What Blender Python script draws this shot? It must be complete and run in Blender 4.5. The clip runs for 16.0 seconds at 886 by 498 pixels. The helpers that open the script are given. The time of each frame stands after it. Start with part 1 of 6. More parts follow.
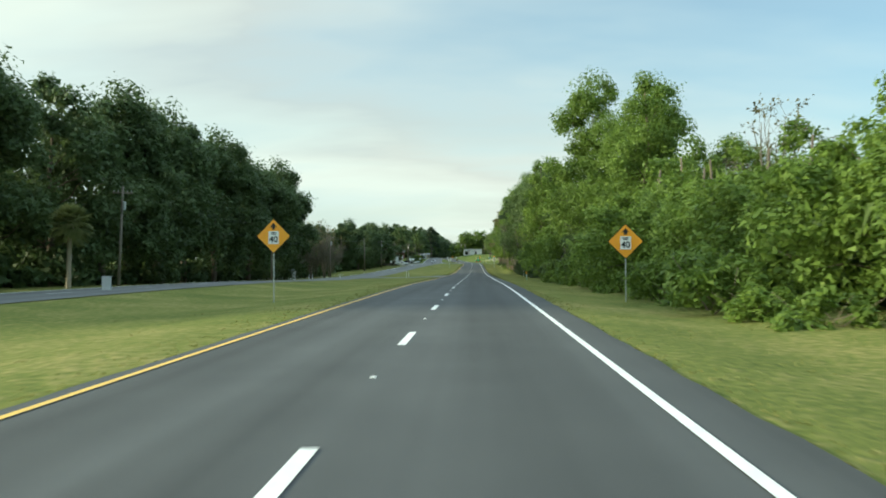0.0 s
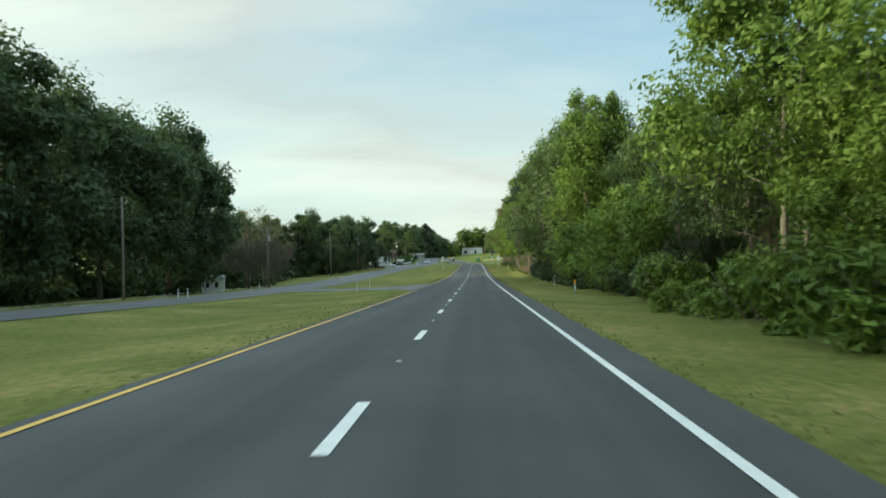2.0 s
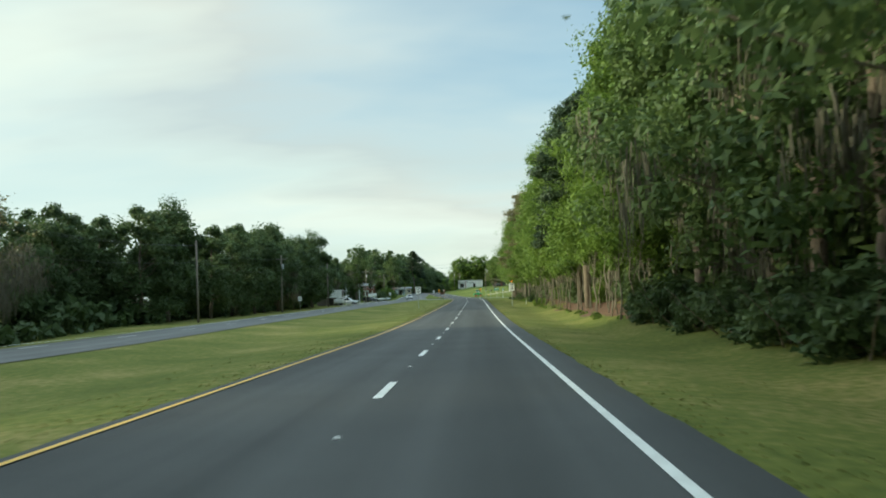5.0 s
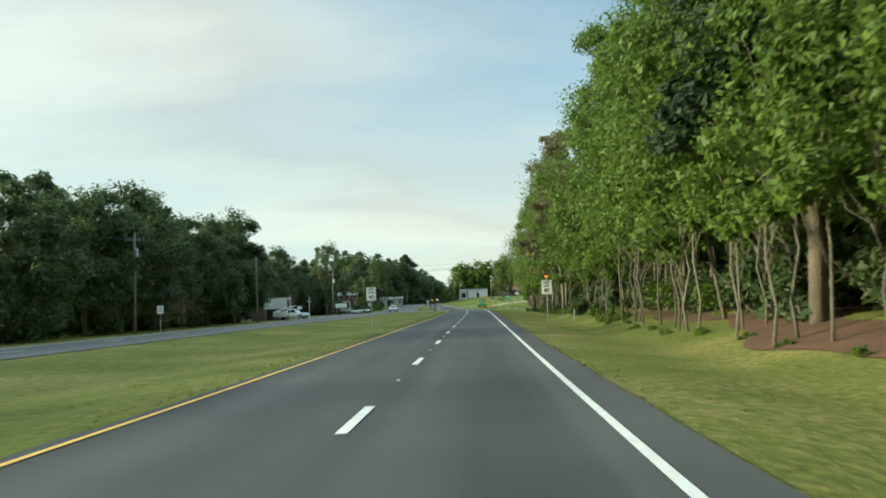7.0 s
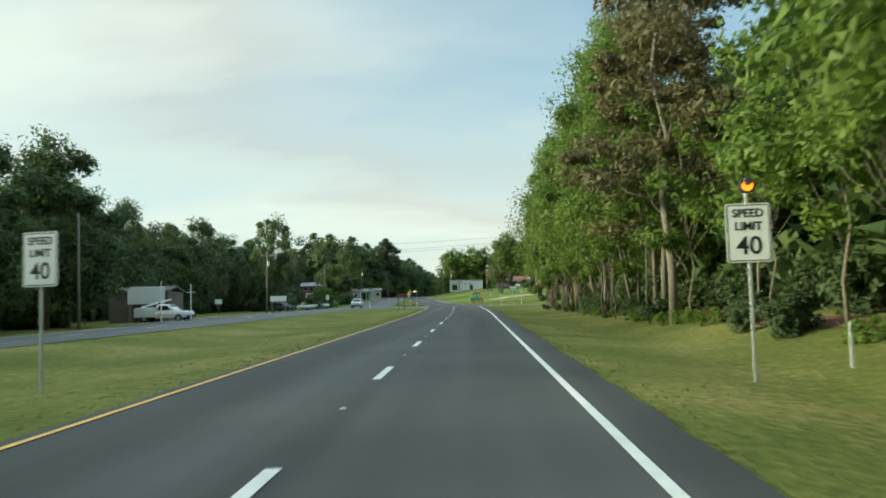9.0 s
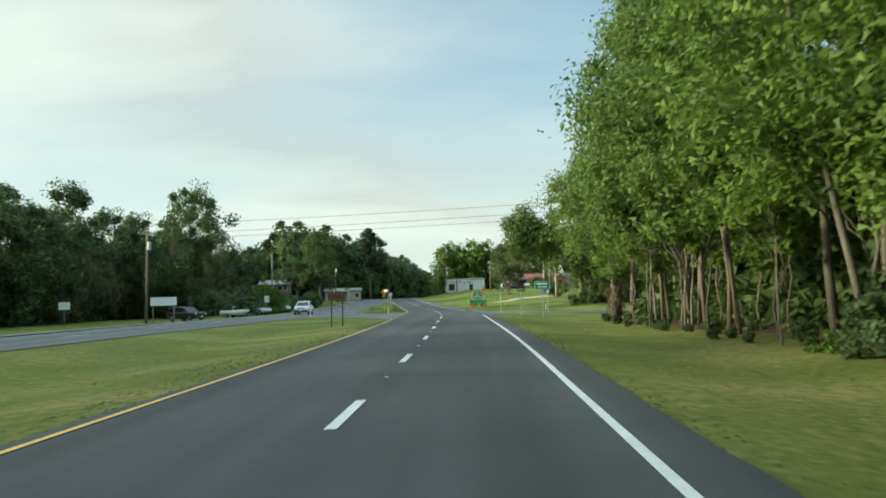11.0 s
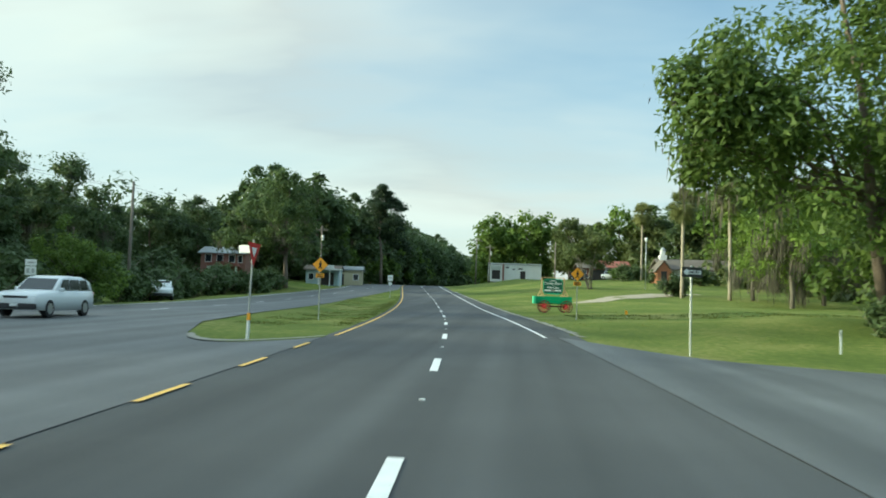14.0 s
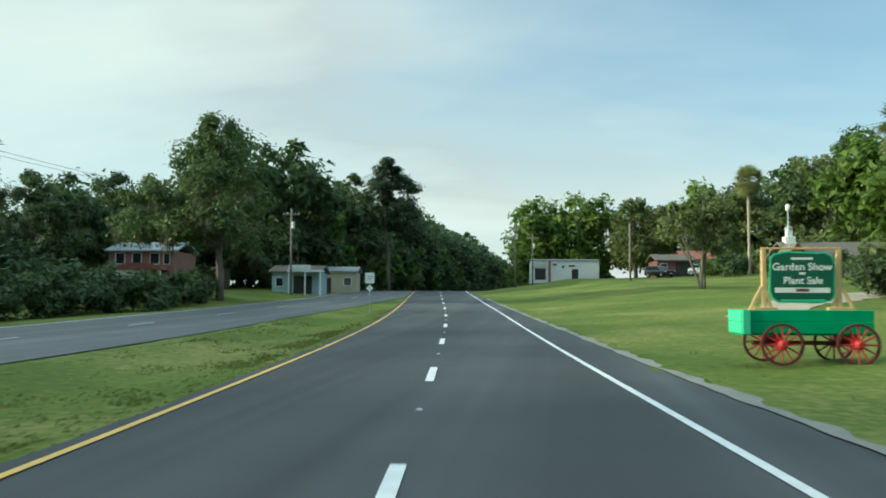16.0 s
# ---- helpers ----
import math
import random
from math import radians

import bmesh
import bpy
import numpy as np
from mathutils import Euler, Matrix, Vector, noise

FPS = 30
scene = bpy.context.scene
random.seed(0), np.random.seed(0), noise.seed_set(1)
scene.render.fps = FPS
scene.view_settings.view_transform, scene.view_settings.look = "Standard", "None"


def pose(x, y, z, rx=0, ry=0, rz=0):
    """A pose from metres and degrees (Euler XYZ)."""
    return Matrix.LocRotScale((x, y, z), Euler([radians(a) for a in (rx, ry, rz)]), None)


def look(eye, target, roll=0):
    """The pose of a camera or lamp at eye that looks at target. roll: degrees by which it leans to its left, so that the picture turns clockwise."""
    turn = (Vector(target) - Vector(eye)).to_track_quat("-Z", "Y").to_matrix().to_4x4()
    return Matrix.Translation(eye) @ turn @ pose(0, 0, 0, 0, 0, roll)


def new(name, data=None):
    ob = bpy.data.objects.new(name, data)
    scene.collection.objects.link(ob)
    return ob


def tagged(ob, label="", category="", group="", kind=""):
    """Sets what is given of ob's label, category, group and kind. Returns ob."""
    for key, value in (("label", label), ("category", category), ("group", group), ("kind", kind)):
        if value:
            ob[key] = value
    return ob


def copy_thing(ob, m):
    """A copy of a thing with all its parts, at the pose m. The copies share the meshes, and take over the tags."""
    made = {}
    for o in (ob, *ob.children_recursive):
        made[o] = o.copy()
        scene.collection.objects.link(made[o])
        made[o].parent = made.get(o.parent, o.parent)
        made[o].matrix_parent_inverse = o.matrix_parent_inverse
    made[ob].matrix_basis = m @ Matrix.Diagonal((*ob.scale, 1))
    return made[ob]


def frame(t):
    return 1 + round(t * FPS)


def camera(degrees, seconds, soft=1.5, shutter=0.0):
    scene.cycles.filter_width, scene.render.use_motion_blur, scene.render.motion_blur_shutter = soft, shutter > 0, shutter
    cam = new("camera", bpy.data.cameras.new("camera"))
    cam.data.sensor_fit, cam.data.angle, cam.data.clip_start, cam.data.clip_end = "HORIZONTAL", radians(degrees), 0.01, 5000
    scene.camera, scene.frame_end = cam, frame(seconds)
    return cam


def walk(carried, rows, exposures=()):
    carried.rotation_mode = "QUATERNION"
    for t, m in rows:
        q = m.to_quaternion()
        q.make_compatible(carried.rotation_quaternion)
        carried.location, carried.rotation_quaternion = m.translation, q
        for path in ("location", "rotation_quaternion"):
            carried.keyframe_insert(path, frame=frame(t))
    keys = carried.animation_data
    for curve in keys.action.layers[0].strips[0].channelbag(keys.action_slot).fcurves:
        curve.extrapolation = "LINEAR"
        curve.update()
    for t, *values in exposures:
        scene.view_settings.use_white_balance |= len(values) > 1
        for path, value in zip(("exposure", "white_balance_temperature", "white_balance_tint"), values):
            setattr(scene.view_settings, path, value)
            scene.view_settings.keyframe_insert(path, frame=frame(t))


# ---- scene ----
cam = camera(56.2, 16.0, soft=1.8, shutter=0.18)
# seconds, x, y, z, then degrees of turn about x, y, z
PATH = [
    (0.0, -0.005, 0.000, 1.544, 90.910, 0.320, 2.271),
    (0.5, -0.036, 14.515, 1.582, 90.816, 0.974, 2.646),
    (1.0, -0.057, 29.102, 1.588, 90.702, 1.128, 2.882),
    (1.5, -0.063, 43.731, 1.573, 90.534, 0.816, 2.691),
    (2.0, -0.031, 58.293, 1.528, 90.946, 1.263, 2.270),
    (2.5, 0.026, 72.750, 1.413, 91.958, 2.035, 1.766),
    (3.0, 0.076, 87.170, 1.258, 92.662, 1.952, 1.529),
    (3.5, 0.149, 101.706, 1.120, 92.911, 2.312, 1.589),
    (4.0, 0.274, 116.782, 0.988, 93.082, 2.253, 1.869),
    (6.5, 0.373, 197.314, 0.543, 94.219, 1.844, 2.511),
    (7.0, 0.405, 212.444, 0.583, 94.371, 1.979, 2.523),
    (7.5, 0.437, 226.666, 0.686, 94.310, 2.060, 2.431),
    (8.0, 0.491, 240.313, 0.802, 93.811, 1.797, 2.108),
    (8.5, 0.538, 253.742, 0.968, 93.697, 1.930, 2.159),
    (9.0, 0.536, 267.019, 1.123, 93.886, 1.647, 2.102),
    (11.5, 0.275, 329.581, 1.821, 94.020, 1.408, 2.067),
    (12.0, -0.039, 342.112, 1.953, 94.180, 0.978, 2.169),
    (12.5, -0.304, 354.528, 2.108, 94.133, 0.571, 2.320),
    (13.0, -0.691, 366.890, 2.249, 93.975, -0.364, 2.577),
    (13.5, -1.168, 378.871, 2.411, 93.675, -0.477, 3.634),
    (14.0, -1.666, 390.605, 2.534, 93.196, -1.762, 4.995),
    (14.5, -2.239, 401.961, 2.645, 93.260, -1.544, 6.309),
    (15.0, -2.940, 413.049, 2.722, 93.625, -0.227, 7.166),
    (15.5, -3.808, 424.035, 2.795, 93.623, 0.812, 7.455),
    (16.0, -4.666, 434.824, 2.890, 93.574, -0.185, 7.354),
]
walk(cam, [(t, pose(x, y, z, rx, ry, rz)) for t, x, y, z, rx, ry, rz in PATH],
     exposures=[(0.0, 0.70, 5900, -12), (4.0, 0.68, 5900, -12), (9.0, 0.66, 5950, -11), (12.0, 0.68, 5850, -12), (13.5, 0.68, 5700, -13), (16.0, 0.58, 5550, -14)])

# ---------------------------------------------------------------- sky, sun
SUN_DIR = Vector((-0.94, -0.17, 0.275)).normalized()
world = bpy.data.worlds.new("sky")
scene.world = world
world.use_nodes = True


def build_sky(nt):
    n, l = nt.nodes, nt.links
    n.clear()
    out = n.new("ShaderNodeOutputWorld")
    bg = n.new("ShaderNodeBackground")
    bg.inputs["Strength"].default_value = 1.0
    sky = n.new("ShaderNodeTexSky")
    sky.sky_type = "NISHITA"
    sky.sun_disc = False
    sky.sun_elevation = math.asin(SUN_DIR.z)
    sky.sun_rotation = math.atan2(SUN_DIR.x, SUN_DIR.y)
    sky.air_density, sky.dust_density, sky.ozone_density = 1.0, 2.0, 2.0
    dim = n.new("ShaderNodeMix")
    dim.data_type, dim.blend_type = "RGBA", "MULTIPLY"
    dim.inputs["Factor"].default_value = 1.0
    l.new(sky.outputs["Color"], dim.inputs["A"])
    dim.inputs["B"].default_value = (0.125, 0.125, 0.125, 1)
    co = n.new("ShaderNodeTexCoord")
    sep = n.new("ShaderNodeSeparateXYZ")
    l.new(co.outputs["Generated"], sep.inputs["Vector"])
    # thin smoke and cloud, drawn out flat overhead
    up = n.new("ShaderNodeMath")
    up.operation = "ADD"
    l.new(sep.outputs["Z"], up.inputs[0])
    up.inputs[1].default_value = 0.22
    div = n.new("ShaderNodeVectorMath")
    div.operation = "DIVIDE"
    comb = n.new("ShaderNodeCombineXYZ")
    for k in ("X", "Y", "Z"):
        l.new(up.outputs[0], comb.inputs[k])
    l.new(co.outputs["Generated"], div.inputs[0])
    l.new(comb.outputs[0], div.inputs[1])
    mp = n.new("ShaderNodeMapping")
    mp.inputs["Rotation"].default_value = (0, 0, radians(-28))
    mp.inputs["Scale"].default_value = (0.55, 1.15, 0.0)
    mp.inputs["Location"].default_value = (0.9, 0.35, 0.0)
    l.new(div.outputs[0], mp.inputs["Vector"])
    no = n.new("ShaderNodeTexNoise")
    no.inputs["Scale"].default_value = 1.3
    no.inputs["Detail"].default_value = 4.0
    no.inputs["Roughness"].default_value = 0.5
    no.inputs["Distortion"].default_value = 0.3
    l.new(mp.outputs[0], no.inputs["Vector"])
    ramp = n.new("ShaderNodeValToRGB")
    ramp.color_ramp.elements[0].position = 0.40
    ramp.color_ramp.elements[0].color = (0.72, 0.72, 0.72, 1)
    ramp.color_ramp.elements[1].position = 0.62
    ramp.color_ramp.elements[1].color = (0.95, 0.95, 0.95, 1)
    l.new(no.outputs["Fac"], ramp.inputs["Fac"])
    # a long bank of rose-grey smoke cloud crosses the sky; cream below it, clearing to blue above
    dot = n.new("ShaderNodeVectorMath")
    dot.operation = "DOT_PRODUCT"
    l.new(co.outputs["Generated"], dot.inputs[0])
    dot.inputs[1].default_value = (0.434, -0.078, 0.898)
    no2 = n.new("ShaderNodeTexNoise")
    no2.inputs["Scale"].default_value = 1.7
    no2.inputs["Detail"].default_value = 4.0
    no2.inputs["Roughness"].default_value = 0.55
    l.new(mp.outputs[0], no2.inputs["Vector"])
    across = n.new("ShaderNodeMath")
    across.operation = "MULTIPLY_ADD"
    l.new(no2.outputs["Fac"], across.inputs[0])
    across.inputs[1].default_value = 0.42
    l.new(dot.outputs["Value"], across.inputs[2])
    tint = n.new("ShaderNodeValToRGB")
    stops = ((0.04, (0.575, 0.575, 0.55)), (0.15, (0.63, 0.595, 0.54)), (0.25, (0.555, 0.50, 0.46)), (0.33, (0.61, 0.575, 0.54)), (0.48, (0.57, 0.585, 0.585)))
    while len(tint.color_ramp.elements) < len(stops):
        tint.color_ramp.elements.new(0.5)
    for e, (q, c) in zip(tint.color_ramp.elements, stops):
        e.position, e.color = q, (*c, 1)
    l.new(across.outputs[0], tint.inputs["Fac"])
    # an overcast sky is brighter overhead
    high = n.new("ShaderNodeMapRange")
    l.new(sep.outputs["Z"], high.inputs["Value"])
    high.inputs["From Min"].default_value, high.inputs["From Max"].default_value = 0.36, 1.0
    high.inputs["To Min"].default_value, high.inputs["To Max"].default_value = 1.0, 5.4
    bright = n.new("ShaderNodeMix")
    bright.data_type, bright.blend_type = "RGBA", "MULTIPLY"
    bright.inputs["Factor"].default_value = 1.0
    l.new(tint.outputs["Color"], bright.inputs["A"])
    l.new(high.outputs[0], bright.inputs["B"])
    side = n.new("ShaderNodeMapRange")
    l.new(across.outputs[0], side.inputs["Value"])
    side.inputs["From Min"].default_value, side.inputs["From Max"].default_value = 0.55, 0.22
    side.inputs["To Min"].default_value, side.inputs["To Max"].default_value = 0.30, 1.0
    amount = n.new("ShaderNodeMath")
    amount.operation = "MULTIPLY"
    l.new(ramp.outputs["Color"], amount.inputs[0])
    l.new(side.outputs[0], amount.inputs[1])
    low = n.new("ShaderNodeMapRange")
    l.new(sep.outputs["Z"], low.inputs["Value"])
    low.inputs["From Min"].default_value, low.inputs["From Max"].default_value = 0.02, 0.20
    low.inputs["To Min"].default_value, low.inputs["To Max"].default_value = 0.80, 0.0
    most = n.new("ShaderNodeMath")
    most.operation = "MAXIMUM"
    l.new(amount.outputs[0], most.inputs[0])
    l.new(low.outputs[0], most.inputs[1])
    mix = n.new("ShaderNodeMix")
    mix.data_type = "RGBA"
    l.new(most.outputs[0], mix.inputs["Factor"])
    l.new(dim.outputs["Result"], mix.inputs["A"])
    l.new(bright.outputs["Result"], mix.inputs["B"])
    l.new(mix.outputs["Result"], bg.inputs["Color"])
    l.new(bg.outputs[0], out.inputs[0])


build_sky(world.node_tree)
sun_data = bpy.data.lights.new("sun", "SUN")
sun_data.energy, sun_data.angle, sun_data.color = 4.4, radians(7.0), (1.0, 0.84, 0.58)
sun = new("sun", sun_data)
sun.matrix_world = look(SUN_DIR * 100, (0, 0, 0))

# ---------------------------------------------------------------- materials


def material(name, base, rough=0.8, spread=0.25, scale=2.0, fine=30.0, bump=0.2, metal=0.0, island=0.0,
             tone=None, translucent=0.0, object_random=0.0, bump_depth=0.02, spec=0.5):
    """Principled surface: two noise scales vary the colour, the fine one also raises it."""
    m = bpy.data.materials.new(name)
    m.use_nodes = True
    n, l = m.node_tree.nodes, m.node_tree.links
    p = n["Principled BSDF"]
    p.inputs["Roughness"].default_value, p.inputs["Metallic"].default_value = rough, metal
    p.inputs["Specular IOR Level"].default_value = spec
    co = n.new("ShaderNodeTexCoord")
    big, small = n.new("ShaderNodeTexNoise"), n.new("ShaderNodeTexNoise")
    for node, s, d in ((big, scale, 3.0), (small, fine, 4.0)):
        node.inputs["Scale"].default_value, node.inputs["Detail"].default_value = s, d
        l.new(co.outputs["Object"], node.inputs["Vector"])
    add = n.new("ShaderNodeMath")
    add.operation = "ADD"
    l.new(big.outputs["Fac"], add.inputs[0])
    l.new(small.outputs["Fac"], add.inputs[1])
    last = add.outputs[0]
    weight = 1.0
    for source, amount in ((("ShaderNodeNewGeometry", "Random Per Island"), island), (("ShaderNodeObjectInfo", "Random"), object_random)):
        if amount:
            node = n.new(source[0])
            mul = n.new("ShaderNodeMath")
            mul.operation = "MULTIPLY_ADD"
            l.new(node.outputs[source[1]], mul.inputs[0])
            mul.inputs[1].default_value = amount
            l.new(last, mul.inputs[2])
            last = mul.outputs[0]
            weight += amount / 2
    rng = n.new("ShaderNodeMapRange")
    l.new(last, rng.inputs["Value"])
    rng.inputs["From Min"].default_value, rng.inputs["From Max"].default_value = weight - 0.45 - island / 3, weight + 0.45 + island / 3
    ramp = n.new("ShaderNodeValToRGB")
    a, b = ramp.color_ramp.elements
    if tone is None:
        tone = (tuple(c * (1 - spread) for c in base), tuple(min(1, c * (1 + spread)) for c in base))
    a.color, b.color = (*tone[0], 1), (*tone[1], 1)
    if len(tone) > 2:
        e = ramp.color_ramp.elements.new(0.5)
        e.color = (*tone[2], 1)
    l.new(rng.outputs[0], ramp.inputs["Fac"])
    l.new(ramp.outputs["Color"], p.inputs["Base Color"])
    if bump:
        bm = n.new("ShaderNodeBump")
        bm.inputs["Strength"].default_value, bm.inputs["Distance"].default_value = bump, bump_depth
        l.new(small.outputs["Fac"], bm.inputs["Height"])
        l.new(bm.outputs[0], p.inputs["Normal"])
    if translucent:
        tr = n.new("ShaderNodeBsdfTranslucent")
        l.new(ramp.outputs["Color"], tr.inputs["Color"])
        ms = n.new("ShaderNodeMixShader")
        ms.inputs[0].default_value = translucent
        l.new(p.outputs[0], ms.inputs[1])
        l.new(tr.outputs[0], ms.inputs[2])
        l.new(ms.outputs[0], n["Material Output"].inputs["Surface"])
    return m


def leaf_mat(name, dark, light, trans=0.35):
    return material(name, dark, rough=0.55, scale=0.35, fine=1.5, bump=0.0, island=0.6, tone=(dark, light), translucent=trans, object_random=0.35, spec=0.3)


M_GRASS = material("grass_ground", (0.12, 0.13, 0.045), 0.95, scale=0.17, fine=4.0, bump=0.9, bump_depth=0.08, spec=0.1,
                   tone=((0.070, 0.094, 0.022), (0.345, 0.275, 0.115), (0.152, 0.166, 0.042)))


def greener_lawn(m):
    """The kept lawn beyond the side road is a fresher green than the dry verges."""
    n, l = m.node_tree.nodes, m.node_tree.links
    geo, sep, far, mix = (n.new(k) for k in ("ShaderNodeNewGeometry", "ShaderNodeSeparateXYZ", "ShaderNodeMapRange", "ShaderNodeMix"))
    l.new(geo.outputs["Position"], sep.inputs[0])
    l.new(sep.outputs["Y"], far.inputs["Value"])
    far.inputs["From Min"].default_value, far.inputs["From Max"].default_value = 330.0, 430.0
    mix.data_type, mix.blend_type = "RGBA", "MULTIPLY"
    l.new(far.outputs[0], mix.inputs["Factor"])
    ramp = [k for k in n if k.bl_idname == "ShaderNodeValToRGB"][0]
    l.new(ramp.outputs["Color"], mix.inputs["A"])
    mix.inputs["B"].default_value = (0.84, 0.97, 0.82, 1)
    for k in n:
        if k.bl_idname == "ShaderNodeBsdfPrincipled":
            l.new(mix.outputs["Result"], k.inputs["Base Color"])
        if k.bl_idname == "ShaderNodeBsdfTranslucent":
            l.new(mix.outputs["Result"], k.inputs["Color"])


greener_lawn(M_GRASS)


def asphalt(name, dark, light, spread_at=(0.38, 0.68)):
    """Asphalt: fine stones, long wear bands along the lanes, broad stains."""
    m = material(name, dark, 0.82, 0.2, scale=0.35, fine=160.0, bump=0.4, bump_depth=0.012, tone=(dark, light), spec=0.35)
    n, l = m.node_tree.nodes, m.node_tree.links
    co, mp, band, mix = (n.new(k) for k in ("ShaderNodeTexCoord", "ShaderNodeMapping", "ShaderNodeTexNoise", "ShaderNodeMix"))
    mp.inputs["Scale"].default_value = (0.75, 0.012, 1.0)
    band.inputs["Scale"].default_value, band.inputs["Detail"].default_value = 1.0, 3.0
    l.new(co.outputs["Object"], mp.inputs["Vector"])
    l.new(mp.outputs[0], band.inputs["Vector"])
    rng = n.new("ShaderNodeMapRange")
    rng.inputs["From Min"].default_value, rng.inputs["From Max"].default_value = spread_at
    rng.inputs["To Min"].default_value, rng.inputs["To Max"].default_value = 0.78, 1.3
    l.new(band.outputs["Fac"], rng.inputs["Value"])
    mix.data_type, mix.blend_type = "RGBA", "MULTIPLY"
    mix.inputs["Factor"].default_value = 1.0
    p = n["Principled BSDF"]
    old = p.inputs["Base Color"].links[0].from_socket
    l.new(old, mix.inputs["A"])
    l.new(rng.outputs[0], mix.inputs["B"])
    l.new(mix.outputs["Result"], p.inputs["Base Color"])
    return m


M_ASPHALT = asphalt("asphalt", (0.053, 0.055, 0.057), (0.086, 0.088, 0.089))
M_OLD_ASPHALT = asphalt("worn_asphalt", (0.072, 0.075, 0.078), (0.138, 0.141, 0.141))
M_OLD_ASPHALT.node_tree.nodes["Principled BSDF"].inputs["Roughness"].default_value = 0.6
M_WHITE_LINE = material("white_road_paint", (0.76, 0.76, 0.74), 0.7, 0.2, scale=3.0, fine=60.0, bump=0.2)
M_YELLOW_LINE = material("yellow_road_paint", (0.74, 0.47, 0.11), 0.7, 0.25, scale=3.0, fine=60.0, bump=0.2)
M_BARK = material("bark", (0.16, 0.125, 0.095), 0.95, 0.4, scale=1.5, fine=14.0, bump=0.9, bump_depth=0.05, object_random=0.4)
M_PALE_BARK = material("pale_bark", (0.165, 0.145, 0.112), 0.95, 0.4, scale=1.2, fine=12.0, bump=0.8, bump_depth=0.04, object_random=0.5)
M_LEAF_DARK = leaf_mat("dark_oak_leaves", (0.044, 0.072, 0.026), (0.130, 0.178, 0.066), 0.38)
M_LEAF_MID = leaf_mat("green_leaves", (0.050, 0.092, 0.015), (0.212, 0.298, 0.053), 0.42)
M_LEAF_LIGHT = leaf_mat("bright_vine_leaves", (0.062, 0.108, 0.017), (0.262, 0.360, 0.066), 0.42)
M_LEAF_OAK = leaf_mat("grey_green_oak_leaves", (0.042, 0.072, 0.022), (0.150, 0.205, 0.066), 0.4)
M_LEAF_ROAD = leaf_mat("roadside_oak_leaves", (0.050, 0.088, 0.018), (0.205, 0.280, 0.060), 0.42)
M_LEAF_OLIVE = leaf_mat("olive_leaves", (0.060, 0.090, 0.026), (0.20, 0.225, 0.075), 0.4)
M_LEAF_BROWN = leaf_mat("brown_needles", (0.095, 0.088, 0.040), (0.220, 0.195, 0.092))
M_NEEDLE = leaf_mat("pine_needles", (0.025, 0.045, 0.02), (0.07, 0.10, 0.045))
M_PALM = leaf_mat("palm_fronds", (0.115, 0.140, 0.045), (0.32, 0.33, 0.13))
M_DEAD_FROND = leaf_mat("dead_palm_frond", (0.070, 0.046, 0.028), (0.19, 0.125, 0.080), 0.25)
M_PALM_BARK = material("palm_bark", (0.34, 0.29, 0.22), 0.95, 0.3, scale=1.2, fine=14.0, bump=0.7, bump_depth=0.03)
M_MOSS = material("hanging_moss", (0.17, 0.17, 0.12), 0.95, scale=0.6, fine=5.0, bump=0.0, island=0.7, tone=((0.062, 0.060, 0.042), (0.20, 0.18, 0.135)), translucent=0.3)
M_GRASS_BLADE = leaf_mat("grass_blades", (0.132, 0.150, 0.038), (0.310, 0.280, 0.098), 0.45)
greener_lawn(M_GRASS_BLADE)
M_SOIL = material("red_leaf_litter", (0.11, 0.056, 0.032), 0.95, 0.45, scale=0.8, fine=9.0, bump=0.9, bump_depth=0.06, tone=((0.050, 0.032, 0.019), (0.185, 0.090, 0.050)))
M_GRAVEL = material("pale_gravel", (0.26, 0.25, 0.22), 0.95, 0.3, scale=0.9, fine=30.0, bump=0.6, bump_depth=0.03)
M_SAND = material("sandy_track", (0.36, 0.31, 0.23), 0.95, 0.25, scale=0.6, fine=25.0, bump=0.5, bump_depth=0.03)

# ---------------------------------------------------------------- mesh helpers


def mesh_from(name, verts, faces, mat, smooth=False):
    me = bpy.data.meshes.new(name)
    me.from_pydata(verts if isinstance(verts, list) else np.asarray(verts).tolist(), [], faces if isinstance(faces, list) else np.asarray(faces).tolist())
    for m in (mat if isinstance(mat, (list, tuple)) else (mat,)):
        me.materials.append(m)
    if smooth:
        me.shade_smooth()
    me.update()
    return me


def quads(name, v, mat):
    """v: (n, k, 3) corners, one free face of k corners each."""
    n, k = len(v), v.shape[1]
    me = bpy.data.meshes.new(name)
    me.vertices.add(k * n)
    me.vertices.foreach_set("co", np.ascontiguousarray(v, dtype=np.float32).reshape(-1))
    me.loops.add(k * n)
    me.loops.foreach_set("vertex_index", np.arange(k * n, dtype=np.int32))
    me.polygons.add(n)
    me.polygons.foreach_set("loop_start", np.arange(n, dtype=np.int32) * k)
    me.materials.append(mat)
    me.update(calc_edges=True)
    return me


def part(name, data, parent, label="", m=None):
    """Links a mesh as one part under a thing."""
    if isinstance(data, bmesh.types.BMesh):
        me = bpy.data.meshes.new(name)
        data.to_mesh(me)
        data.free()
        data = me
    ob = new(name, data)
    ob.parent = parent
    if m is not None:
        ob.matrix_local = m
    if label:
        ob["label"] = label
    return ob


def thing(name, label, category, m=None, group="", kind=""):
    ob = new(name)
    ob.empty_display_size = 0.3
    if m is not None:
        ob.matrix_world = m
    return tagged(ob, label, category, group, kind)


